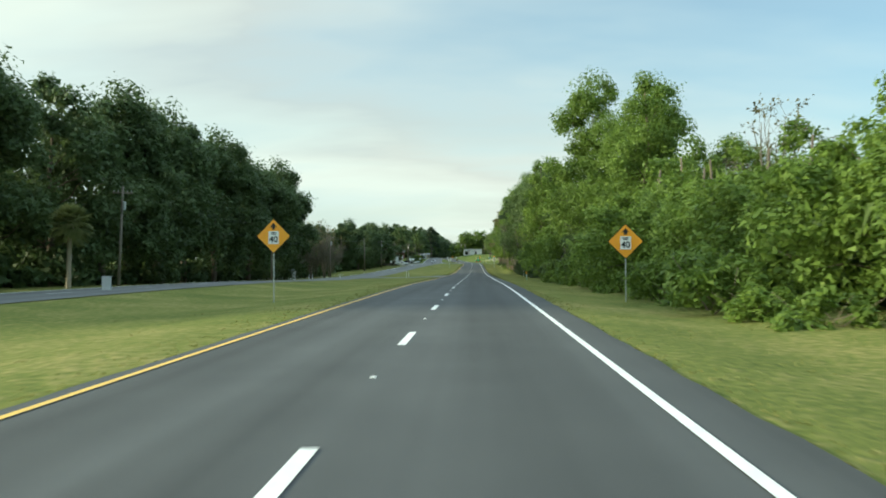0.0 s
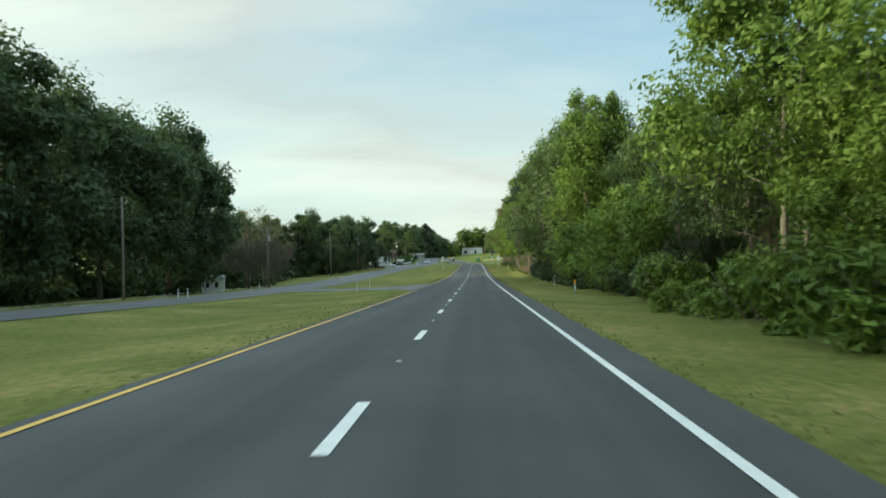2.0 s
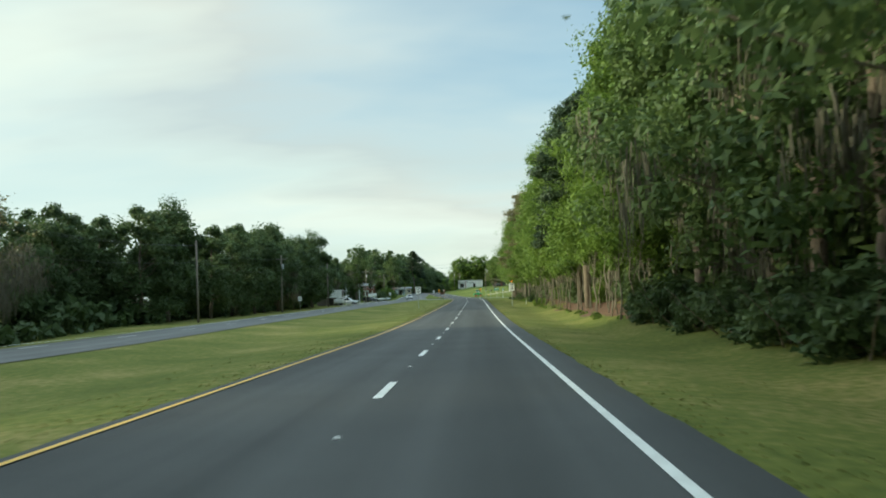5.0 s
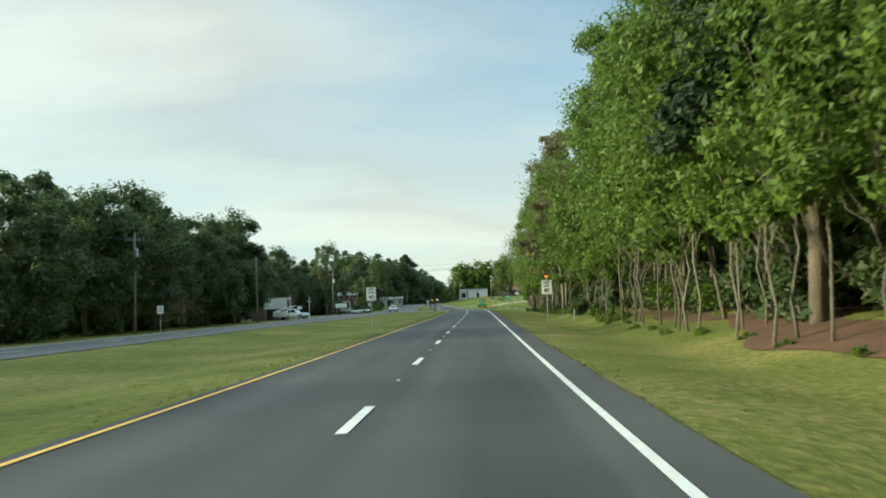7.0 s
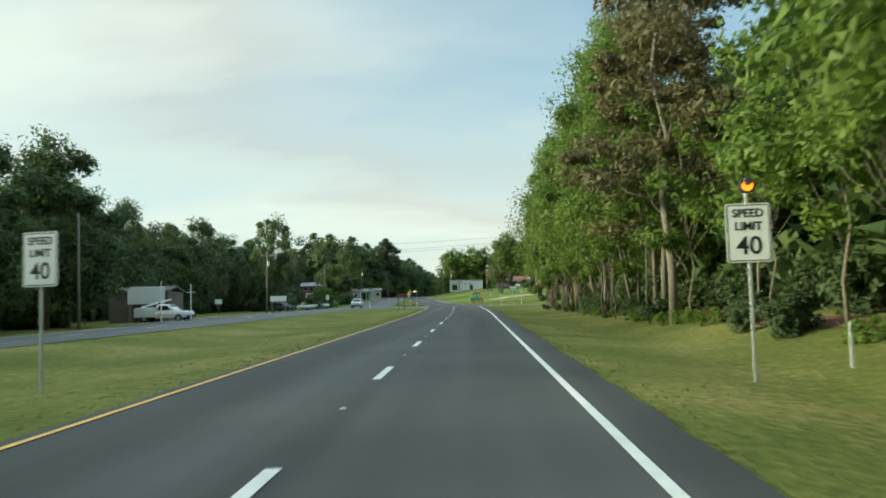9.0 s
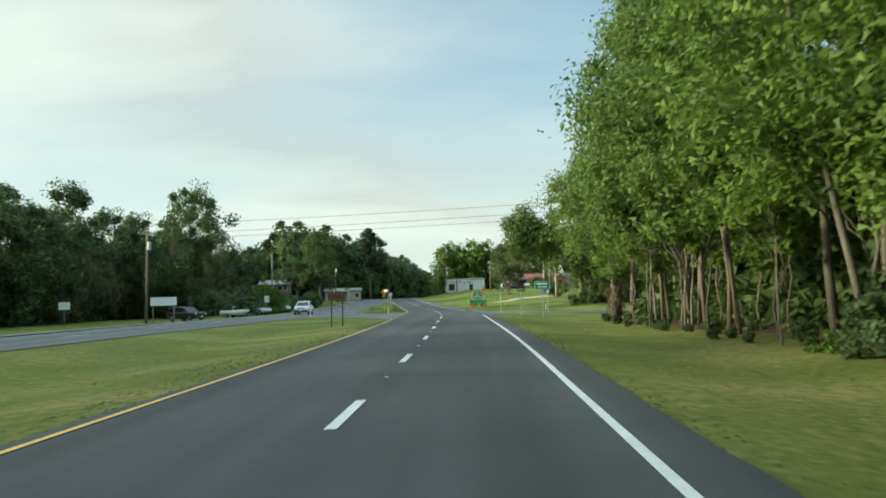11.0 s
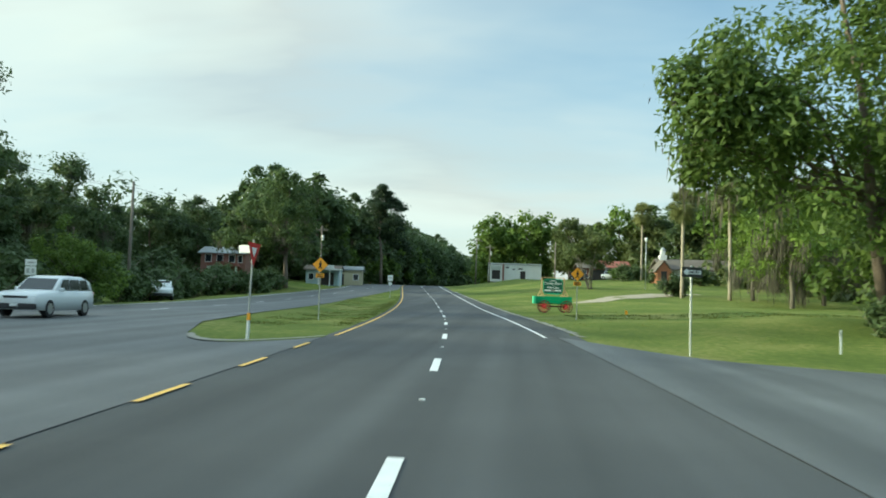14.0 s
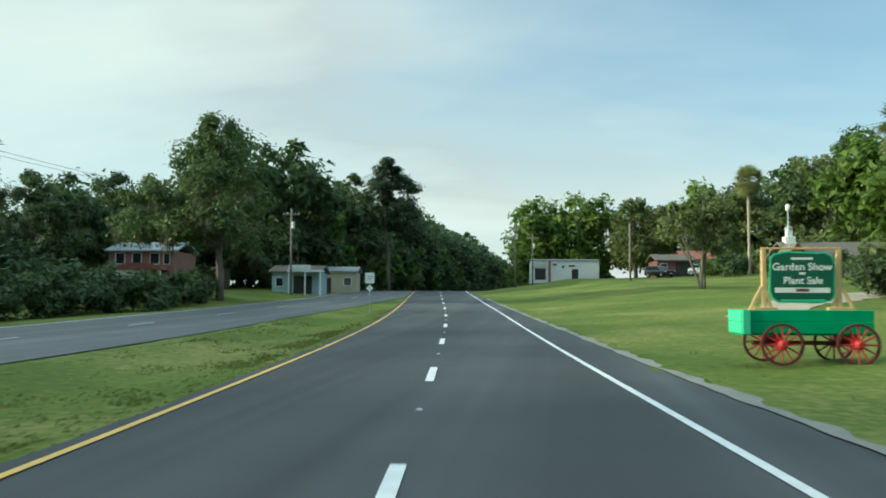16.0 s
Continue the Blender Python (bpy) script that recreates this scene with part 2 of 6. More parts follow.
def joined(pieces, mat, bevel=0.0, smooth=False):
    """One mesh out of boxes and tubes, given as (verts, faces)."""
    vs, fs = [], []
    for v, f in pieces:
        o = len(vs)
        vs += [tuple(p) for p in v]
        fs += [tuple(i + o for i in q) for q in f]
    bm = bmesh.new()
    bv = [bm.verts.new(p) for p in vs]
    for q in fs:
        try:
            bm.faces.new([bv[i] for i in q])
        except ValueError:
            pass
    bmesh.ops.recalc_face_normals(bm, faces=bm.faces)
    if bevel:
        bmesh.ops.bevel(bm, geom=[e for e in bm.edges if e.is_manifold and e.calc_face_angle(0) > 0.6], offset=bevel, segments=1, affect="EDGES", clamp_overlap=True)
    me = bpy.data.meshes.new("piece")
    bm.to_mesh(me)
    bm.free()
    me.materials.append(mat)
    if smooth:
        me.shade_smooth()
    return me


def box(x0, y0, z0, x1, y1, z1):
    v = [(x, y, z) for x in (x0, x1) for y in (y0, y1) for z in (z0, z1)]
    return v, [(0, 1, 3, 2), (4, 6, 7, 5), (0, 4, 5, 1), (2, 3, 7, 6), (0, 2, 6, 4), (1, 5, 7, 3)]


def prism(outline, y0, y1):
    """An outline in x, z drawn out along y."""
    k = len(outline)
    v = [(x, y0, z) for x, z in outline] + [(x, y1, z) for x, z in outline]
    return v, [tuple(range(k)), tuple(range(2 * k - 1, k - 1, -1))] + [(i, i + k, (i + 1) % k + k, (i + 1) % k) for i in range(k)]


def tube(points, radii, sides=7):
    """A tapered tube along points."""
    P = [Vector(p) for p in points]
    v, f = [], []
    for i, p in enumerate(P):
        d = (P[min(i + 1, len(P) - 1)] - P[max(i - 1, 0)]).normalized()
        a = d.cross(Vector((0.31, 0.95, 0.05))).normalized()
        b = d.cross(a)
        for k in range(sides):
            w = 2 * math.pi * k / sides
            v.append(p + (a * math.cos(w) + b * math.sin(w)) * radii[i])
        if i:
            o = (i - 1) * sides
            f += [(o + k, o + (k + 1) % sides, o + sides + (k + 1) % sides, o + sides + k) for k in range(sides)]
    f.append(tuple(range(sides)))
    f.append(tuple(range(len(v) - 1, len(v) - sides - 1, -1)))
    return v, f


# ---------------------------------------------------------------- the lie of the land
PROFILE_Y = [-300, 0, 30, 58, 87, 117, 150, 197, 227, 254, 267, 330, 354, 379, 402, 424, 435, 450, 466, 480, 500, 520, 550, 575, 620, 1500]
PROFILE_Z = [-0.1, -0.13, -0.10, -0.14, -0.41, -0.68, -0.95, -1.13, -0.98, -0.70, -0.55, 0.15, 0.44, 0.74, 0.97, 1.12, 1.2, 1.3, 1.48, 1.8, 2.4, 3.1, 4.2, 4.6, 4.7, 4.7]
CURVE_START, CURVE_END, CURVE_K = 336.0, 500.0, 0.000426


def centre(y):
    """The x of the carriageway's line of travel: straight, a long bend, then back beyond the crest."""
    y = np.asarray(y, dtype=float)
    a = np.clip(y - CURVE_START, 0, CURVE_END - CURVE_START)
    slope = 2 * CURVE_K * (CURVE_END - CURVE_START)
    back = np.clip(y - 540.0, 0, 100.0)
    return -CURVE_K * a * a - slope * np.clip(y - CURVE_END, 0, None) + 0.00095 * back * back + 0.19 * np.clip(y - 640.0, 0, None) + 0.4 / (1 + np.exp(np.clip((381.0 - y) / 5.0, -40, 40))) / (1 + np.exp(np.clip((y - 444.0) / 8.0, -40, 40)))


def level(y):
    """Height of the road at y, smoothed."""
    y = np.asarray(y, dtype=float)
    return sum(w * np.interp(y + d, PROFILE_Y, PROFILE_Z) for d, w in ((-12, 0.15), (-6, 0.22), (0, 0.26), (6, 0.22), (12, 0.15)))


YELLOW, DASH, WHITE, EDGE = -5.15, -1.50, 2.15, 3.0
OTHER = [(-300, -20.5), (300, -19.8), (360, -18.0), (398, -16.6), (416, -14.4), (426, -15.0), (438, -16.6), (455, -17.9), (480, -19.8), (500, -20.3), (525, -20.7), (560, -25.0), (600, -27.8), (640, -27.2), (900, -14.2)]
OTHER_WIDTH = [(-300, 7.6), (330, 7.8), (398, 10.0), (416, 12.0), (426, 11.7), (440, 11.3), (490, 10.8), (560, 9.0), (900, 8.0)]


def other_edge(y):
    """The x of the other carriageway's edge towards the median."""
    return np.interp(y, [p[0] for p in OTHER], [p[1] for p in OTHER])


def other_width(y):
    return np.interp(y, [p[0] for p in OTHER_WIDTH], [p[1] for p in OTHER_WIDTH])


def ground(x, y):
    """Height of the land."""
    x, y = np.asarray(x, dtype=float), np.asarray(y, dtype=float)
    z = level(y)
    d = x - centre(y)
    oe = other_edge(y)
    right = np.clip(d - EDGE, 0, None)
    side = np.interp(y, [388, 396, 409, 416], [1, 0.15, 0.15, 1])
    z = z - 0.085 * np.clip(right, 0, 4.0) * side * np.interp(y, [0, 410, 430], [1, 1, 0.2])
    # a raised bank under the wood, a lawn that climbs beyond the side road
    bank = np.clip((right - 4.5) / 6.0, 0, 1)
    z = z + bank * np.interp(y, [60, 150, 205, 300, 360, 385], [0.2, 0.5, 1.5, 1.1, 0.1, -0.2])
    z = z + np.clip((y - 405) / 30, 0, 1) * np.clip((right - 2) / 14, 0, 1) * 0.95
    z = z + np.clip((y - 470) / 90.0, 0, 1.3) * np.clip((right - 2) / 15.0, 0, 1) * 1.2 + np.clip((y - 470) / 60, 0, 1) * np.clip((right - 22) / 25, 0, 1) * 0.9
    # a shallow ditch across the lawn
    z = z - 0.35 * np.exp(-((y - 444.5 - 0.08 * (right - 5)) / 1.3) ** 2) * np.clip((right - 4) / 4, 0, 1)
    # the median's swale
    span = np.minimum(oe - centre(y) - YELLOW, -0.5)
    t = np.clip((d - YELLOW) / span, 0, 1)
    z = z - 0.40 * np.sin(np.pi * t) ** 2 * np.clip(-span / 14.0, 0, 1) * (d < YELLOW) * np.interp(y, [115, 128, 155, 168, 366, 380, 418, 432], [1, 0.2, 0.2, 1, 1, 0.1, 0.1, 1])
    # the far carriageway lies a little lower about the first crossing
    z = z - 0.3 * t * (d < YELLOW) * np.interp(y, [85, 125, 175, 225], [0, 1, 1, 0])
    left = np.clip(oe - other_width(y) - 0.5 - x, 0, None)
    z = z - 0.05 * np.clip(left, 0, 6) - 0.075 * np.clip(left - 1, 0, 16) * np.interp(y, [150, 172, 214, 240], [0, 1, 1, 0])
    z = z + 0.8 * np.clip((left - 1) / 5, 0, 1) * np.clip((y - 485) / 25, 0, 1)
    return z


def place(x, y, turn=0.0, up=0.0):
    return pose(x, y, float(ground(x, y)) + up, 0, 0, turn)


def sheet(name, xs_of_y, ys, mat, up):
    """A strip that follows the land: xs_of_y(y) gives the cross-line's x values."""
    rows = [xs_of_y(y) for y in ys]
    k = len(rows[0])
    v = [(x, y, float(h) + up) for r, y in zip(rows, ys) for x, h in zip(r, ground(np.array(r), np.full(k, y)))]
    f = [(i * k + j, i * k + j + 1, (i + 1) * k + j + 1, (i + 1) * k + j) for i in range(len(ys) - 1) for j in range(k - 1)]
    return mesh_from(name, v, f, mat, True)


gx = np.concatenate([[-1500, -900, -600, -400, -260, -180, -130, -100, -80, -65, -56], np.arange(-50, 30, 1.0), [32, 36, 41, 48, 56, 66, 80, 100, 130, 180, 260, 400, 600, 900, 1500]])
gy = np.concatenate([[-800, -300, -160, -80], np.arange(-40, 640, 2.5), [660, 690, 730, 800, 900, 1100, 1500, 2200]])
GX, GY = np.meshgrid(gx, gy)
dd, oo, ow = GX - centre(GY), other_edge(GY), other_width(GY)
paved = ((dd > YELLOW - 1.3) & (dd < EDGE + 0.8)) | ((GX < oo + 0.6) & (GX > oo - ow - 0.6))
flush = (GY > 384) & (GY < 424) & (dd > 0) & (dd < 140) | ((GY > 376) & (GY < 426) | (GY > 124) & (GY < 160)) & (GX > oo - 1) & (dd < 0)
GZ = ground(GX, GY) + np.where(paved, -0.035, np.where(flush, -0.012, 0.03 * np.sin(GX * 1.7 + GY * 0.9) * np.sin(GY * 0.7 - GX * 0.4)))
k = len(gx)
gf = [(i * k + j, i * k + j + 1, (i + 1) * k + j + 1, (i + 1) * k + j) for i in range(len(gy) - 1) for j in range(k - 1)]
tagged(new("ground", mesh_from("ground", np.stack([GX, GY, GZ], -1).reshape(-1, 3), gf, M_GRASS, True)), "mown roadside grass, green with straw-coloured dry patches", "grass", kind="structure")

ys_road = np.concatenate([np.arange(-80, 640, 1.0), np.arange(640, 900, 20.0)])


def strip(d0, d1, n=2):
    return lambda y: [float(centre(y)) + d0 + (d1 - d0) * i / (n - 1) for i in range(n)]


def ragged(y, amount=0.022):
    return amount * (math.sin(y * 1.9) + math.sin(y * 0.83 + 2) + 0.7 * math.sin(y * 4.1))


def road_line(y):
    c = float(centre(y))
    e = EDGE + np.interp(y, [405, 425, 470, 520], [0, 0.7, 0.7, 0]) + ragged(y)
    return [c + d for d in (YELLOW - 0.32 + ragged(y + 7), -3.0, 0.0, 2.2, e)]


tagged(new("road", sheet("road", road_line, ys_road, M_ASPHALT, 0.0)), "dark grey asphalt carriageway with two lanes", "road", kind="structure")
tagged(new("road_opposite", sheet("road_opposite", lambda y: (float(other_edge(y)) - float(other_width(y)) * np.linspace(1, 0, 6)).tolist(), ys_road, M_OLD_ASPHALT, 0.0)), "weathered grey asphalt carriageway for oncoming traffic", "road", kind="structure")


def opening(name, near, far, width):
    """Asphalt through the median between two rounded grass noses; near and far give y at a share of the way across."""
    n = 22
    v, f = [], []
    for i in range(n):
        s = i / (n - 1)
        for j in range(9):
            y = near(s) + (far(s) - near(s)) * j / 8
            x0, x1 = float(centre(y)) + YELLOW - 0.25, float(other_edge(y)) - 0.2
            x = x0 + (x1 - x0) * s
            v.append((x, y, float(ground(x, y)) + 0.012))
    f = [(i * 9 + j, (i + 1) * 9 + j, (i + 1) * 9 + j + 1, i * 9 + j + 1) for i in range(n - 1) for j in range(8)]
    tagged(new(name, mesh_from(name, v, f, M_OLD_ASPHALT, True)), width, "road", kind="structure")


opening("median_crossing", lambda s: 128 + 15.5 * min(1.0, s / 0.45) ** 0.6, lambda s: 158 - 6.0 * math.sin(math.pi * s), "worn grey asphalt crossing through the grass median")
opening("intersection", lambda s: 379 + 19 * min(1.0, s / 0.6) ** 0.6, lambda s: 417 - 3.4 * math.sin(math.pi * min(1.0, s / 0.66)) + 26.5 * max(0.0, s - 0.66), "broad worn asphalt crossing through the median")


def side_line(s, j):
    """Side road: its mouth flares at the carriageway."""
    flare0, flare1 = 12.0 * math.exp(-s * 90), 12.0 * math.exp(-s * 24)
    y0, y1 = 399.0 - flare0, 409.5 + flare1
    y = y0 + (y1 - y0) * j / 8
    x = float(centre(y)) + EDGE - 0.35 + s * 130
    return x, y, float(ground(x, y)) + 0.012


sv = [side_line((i / 59) ** 2, j) for i in range(60) for j in range(9)]
sf = [(i * 9 + j, (i + 1) * 9 + j, (i + 1) * 9 + j + 1, i * 9 + j + 1) for i in range(59) for j in range(8)]
tagged(new("side_road", mesh_from("side_road", sv, sf, M_OLD_ASPHALT, True)), "narrow worn grey asphalt side road", "road", kind="structure")

# ---------------------------------------------------------------- road markings


def ribbon(d0, d1, y0, y1, up=0.012, step=2.0):
    ys = np.linspace(y0, y1, max(2, int((y1 - y0) / step) + 1))
    v, f = [], []
    for i, y in enumerate(ys):
        c = float(centre(y))
        for d in (d0, d1):
            v.append((c + d, y, float(ground(c + d, y)) + up))
        if i:
            f.append((2 * i - 2, 2 * i - 1, 2 * i + 1, 2 * i))
    return v, f


def marking(name, pieces, mat, label):
    vs, fs = [], []
    for v, f in pieces:
        o = len(vs)
        vs += v
        fs += [tuple(i + o for i in q) for q in f]
    tagged(new(name, mesh_from(name, vs, fs, mat)), label, "road marking", kind="structure")


marking("yellow_edge_line", [ribbon(YELLOW - 0.06, YELLOW + 0.06, a, b) for a, b in ((-80, 128), (158, 379), (418, 620))], M_YELLOW_LINE, "continuous yellow painted line along the median")
marking("white_edge_line", [ribbon(WHITE - 0.07, WHITE + 0.07, a, b) for a, b in ((-80, 391), (421, 620))], M_WHITE_LINE, "continuous white painted edge line")
# the dashes' run along the road: number, y
DASH_RUN = [(-8, -79.5), (0, 18.05), (2, 42.3), (5, 79.9), (7, 104.0), (9, 130.0), (16, 212.4), (18, 237.7), (20, 262.0), (22, 285.6), (27, 340.5), (29, 363.0), (31, 385.6), (33, 408.8), (35, 430.7), (37, 452.4), (52, 620.0)]


def dash_y(i):
    return float(np.interp(i, [p[0] for p in DASH_RUN], [p[1] for p in DASH_RUN]))


for i in range(-6, 50):
    y = dash_y(i)
    me = mesh_from("lane_dash", *ribbon(DASH - 0.085, DASH + 0.085, y - 1.52, y + 1.52), M_WHITE_LINE)
    tagged(new("lane_dash", me), "white painted lane dash on asphalt", "road marking", "lane dashes", "structure")
for y0, y1, gap in ((130, 157, 6.1), (380.7, 415, 5.2)):
    y = y0
    while y < y1:
        me = mesh_from("guide_dash", *ribbon(YELLOW - 0.22 if y > 300 else YELLOW - 0.06, YELLOW - 0.10 if y > 300 else YELLOW + 0.06, y, y + 2.1, 0.024), M_YELLOW_LINE)
        tagged(new("guide_dash", me), "short yellow painted dash across the opening", "road marking", "guide dashes", "structure")
        y += gap
for i in range(-5, 44):
    y = dash_y(i + 0.5)
    x = float(centre(y)) + DASH
    z = float(ground(x, y))
    me = joined([prism([(-0.05, 0), (-0.03, 0.02), (0.03, 0.02), (0.05, 0)], -0.05, 0.05)], M_WHITE_LINE)
    ob = new("road_stud", me)
    ob.matrix_world = pose(x, y, z + 0.002)
    tagged(ob, "small white reflective stud glued to asphalt", "road stud", "road studs", "structure")
# the other carriageway's lines
marking("far_lane_dashes", [(lambda v, f: ([(x + float(other_edge(y)) - float(centre(y)) - float(other_width(y)) * 0.5, y, z) for x, y, z in v], f))(*ribbon(-0.07, 0.07, y, y + 3.0, 0.03)) for y in np.arange(-40, 560, 12.2)], M_WHITE_LINE, "white lane dashes on the far carriageway")
marking("far_edge_line", [(lambda v, f: ([(x + float(other_edge(y)) - float(centre(y)) - float(other_width(y)) + 0.7, y, z) for x, y, z in v], f))(*ribbon(-0.07, 0.07, -60, 560, 0.03))], M_WHITE_LINE, "faded white edge line on the far carriageway")

# ---------------------------------------------------------------- trees


def leaf_cloud(rng, centres, radii, per, size, flat=0.85, up=0.5, long=1.5):
    """Leaves on the shells of many small clumps: (n, 3, 3)."""
    c = np.repeat(centres, per, axis=0)
    r = np.repeat(radii, per)
    d = rng.normal(size=(len(c), 3))
    d /= np.linalg.norm(d, axis=1, keepdims=True)
    rad = r * (0.25 + 0.85 * rng.random(len(c)) ** 0.55) * (0.8 + 0.45 * rng.random(len(c)))
    p = c + d * rad[:, None] * np.array([1, 1, flat])
    nrm = d * 0.7 + np.array([0, 0, up]) + rng.normal(size=d.shape) * 0.45
    nrm /= np.linalg.norm(nrm, axis=1, keepdims=True)
    t = np.cross(nrm, rng.normal(size=d.shape))
    t /= np.linalg.norm(t, axis=1, keepdims=True)
    b = np.cross(nrm, t)
    s = size * (0.6 + 0.8 * rng.random(len(c)))[:, None]
    droop = nrm * s * 0.12
    return np.stack([p - t * s * long * 0.45 + b * s * 0.45, p - t * s * long * 0.45 - b * s * 0.45, p + t * s * long * 0.65 - droop], 1)


def moss_strands(rng, points, length, n, width=0.07):
    """Grey moss: bunches of narrow strips that hang from points."""
    off = rng.normal(size=(len(points) * n, 3)) * np.array([0.42, 0.42, 0.4])
    p = np.repeat(points, n, axis=0) + off
    L = (np.repeat(length * (0.4 + 0.9 * rng.random(len(points))), n) * np.exp(-2.0 * (off[:, 0] ** 2 + off[:, 1] ** 2)) * (0.5 + 0.7 * rng.random(len(p))) + 0.15)[:, None]
    a = rng.random(len(p)) * 2 * np.pi
    w = np.stack([np.cos(a), np.sin(a), np.zeros(len(p))], 1) * width * (0.5 + rng.random(len(p)))[:, None]
    down = np.stack([rng.normal(size=len(p)) * 0.08, rng.normal(size=len(p)) * 0.08, -np.ones(len(p))], 1) * L
    return np.stack([p - w, p + w, p + down * 0.75 + w * 0.7, p + down], 1)


def limb(rng, a, b, r0, r1, bend=0.12, n=5):
    a, b = np.array(a, float), np.array(b, float)
    L = np.linalg.norm(b - a)
    pts = [a + (b - a) * i / (n - 1) + (rng.normal(size=3) * bend * L * math.sin(math.pi * i / (n - 1)) if 0 < i < n - 1 else 0) for i in range(n)]
    return tube(pts, [r0 + (r1 - r0) * i / (n - 1) for i in range(n)], 5 if n < 6 else 7)


TREES = {}


def tree_kind(key, name, label, leaf, bark, seed, height, spread, base, clumps, per, size, trunk=0.22, trunks=1, clump=1.0, moss=0, shape=0.5, moss_len=1.6, taper=1.0, up=0.5, flat=0.85, limbs=14, columns=0, lean=0.35, extra=()):
    """A tree: trunk and limbs, a crown of leaf clumps about a lobed outline, moss where it hangs."""
    rng = np.random.default_rng(seed)
    pieces, cs, rs = [], [], []
    # a few big lobes first, then the clumps on their outsides
    count = max(3, int(3 + (height - base) / 2.6))
    lobes = []
    for i in range(count):
        f = (i + 0.5) / count
        prof = math.sqrt(max(0.08, 1 - abs(2 * f ** shape - 1) ** 2.4)) * taper + (1 - taper) * (1 - 0.8 * f)
        w = i * 2.4 + rng.random() * 1.2
        R = spread * (0.42 + 0.2 * rng.random()) * (0.6 + 0.4 * prof)
        off = max(0.0, spread * prof - R * 0.8) * (0.7 + 0.5 * rng.random())
        z = base + R * 0.5 + (height - base - R * 1.2) * f + rng.normal() * 0.25
        lobes.append((off * math.cos(w), off * math.sin(w), z, R))
    lobes += extra
    count = len(lobes)
    for i in range(clumps):
        x, y, z, R = lobes[i % count]
        d = rng.normal(size=3)
        d[2] = d[2] * 0.9 + 0.2
        d /= np.linalg.norm(d)
        r = R * (0.55 + 0.5 * rng.random())
        cs.append((x + d[0] * r, y + d[1] * r, min(height - clump * 0.4, max(base, z + d[2] * r * 0.85))))
        rs.append(clump * (0.5 + 0.95 * rng.random() ** 1.5))
    if columns:
        # curtains of climbers: stacked clumps on upright columns of uneven height
        cs, rs = [], []
        tops_of = [(spread * 0.8 * math.sqrt((k + 0.5) / columns) * math.cos(k * 2.4), spread * 0.8 * math.sqrt((k + 0.5) / columns) * math.sin(k * 2.4), height * rng.uniform(0.5, 1.0) * (1 - 0.3 * (k / columns) ** 2)) for k in range(columns)]
        for i in range(clumps):
            x, y, h = tops_of[i % columns]
            f = rng.random() ** 0.85
            wide = clump * (0.55 + 0.6 * math.sin(2.6 * f + 0.4))
            cs.append((x + rng.normal() * wide * 0.55, y + rng.normal() * wide * 0.55, base + (h - base) * f))
            rs.append(wide * rng.uniform(0.6, 1.15))
    cs, rs = np.array(cs), np.array(rs)
    tops = []
    for k in range(trunks):
        tilt = rng.normal(size=2) * (lean if trunks == 1 else 1.1)
        foot = (rng.normal() * 0.25 * (trunks > 1), rng.normal() * 0.25 * (trunks > 1), -0.4)
        top = (tilt[0], tilt[1], base + (height - base) * 0.8)
        tr = trunk / (trunks ** 0.4)
        pieces.append(limb(rng, foot, top, tr * 1.25, tr * 0.25, 0.012, 7))
        tops.append((np.array(foot), np.array(top), tr))
    for i in rng.choice(clumps, min(clumps, limbs), replace=False):
        foot, top, tr = tops[int(rng.integers(trunks))]
        f = min(0.95, max(0.25, (cs[i][2] - 1.8 - foot[2]) / (top[2] - foot[2]) * 0.9))
        pieces.append(limb(rng, foot + (top - foot) * f, cs[i], tr * 0.34 * (1.15 - f), 0.018, 0.045, 4))
    for x, y, z, R in extra:
        foot, top, tr = tops[0]
        pieces.append(limb(rng, foot + (top - foot) * 0.35, (x, y, z), tr * 0.45, 0.05, 0.05, 5))
    ob = thing(name, label, "tree", kind="")
    for piece in pieces[:trunks]:
        part("trunk", joined([piece], bark, smooth=True), ob)
    part("branchwork", joined(pieces[trunks:], bark, smooth=True), ob)["kind"] = "stuff"
    part("crown", quads("crown", leaf_cloud(rng, cs, rs, per, size, up=up, flat=flat), leaf), ob)
    if moss:
        lower = np.flatnonzero(cs[:, 2] < base + (height - base) * 0.55)
        pick = cs[rng.choice(lower, moss, replace=moss > len(lower))]
        hang = pick + np.stack([rng.normal(size=len(pick)) * 0.5, rng.normal(size=len(pick)) * 0.5, -0.7 * np.ones(len(pick))], 1)
        part("moss", quads("moss", moss_strands(rng, hang, moss_len, 44, 0.035), M_MOSS), ob, "grey hanging moss")
    TREES[key] = ob
    return ob


USED = set()


def plant(key, x, y, turn=0.0, size=1.0, tall=1.0, group=""):
    src = TREES[key]
    m = place(x, y, turn)
    if key not in USED:
        USED.add(key)
        ob = src
        ob.matrix_world = m
    else:
        ob = copy_thing(src, m)
    ob.scale = (size, size, size * tall)
    if group:
        ob["group"] = group
    return ob


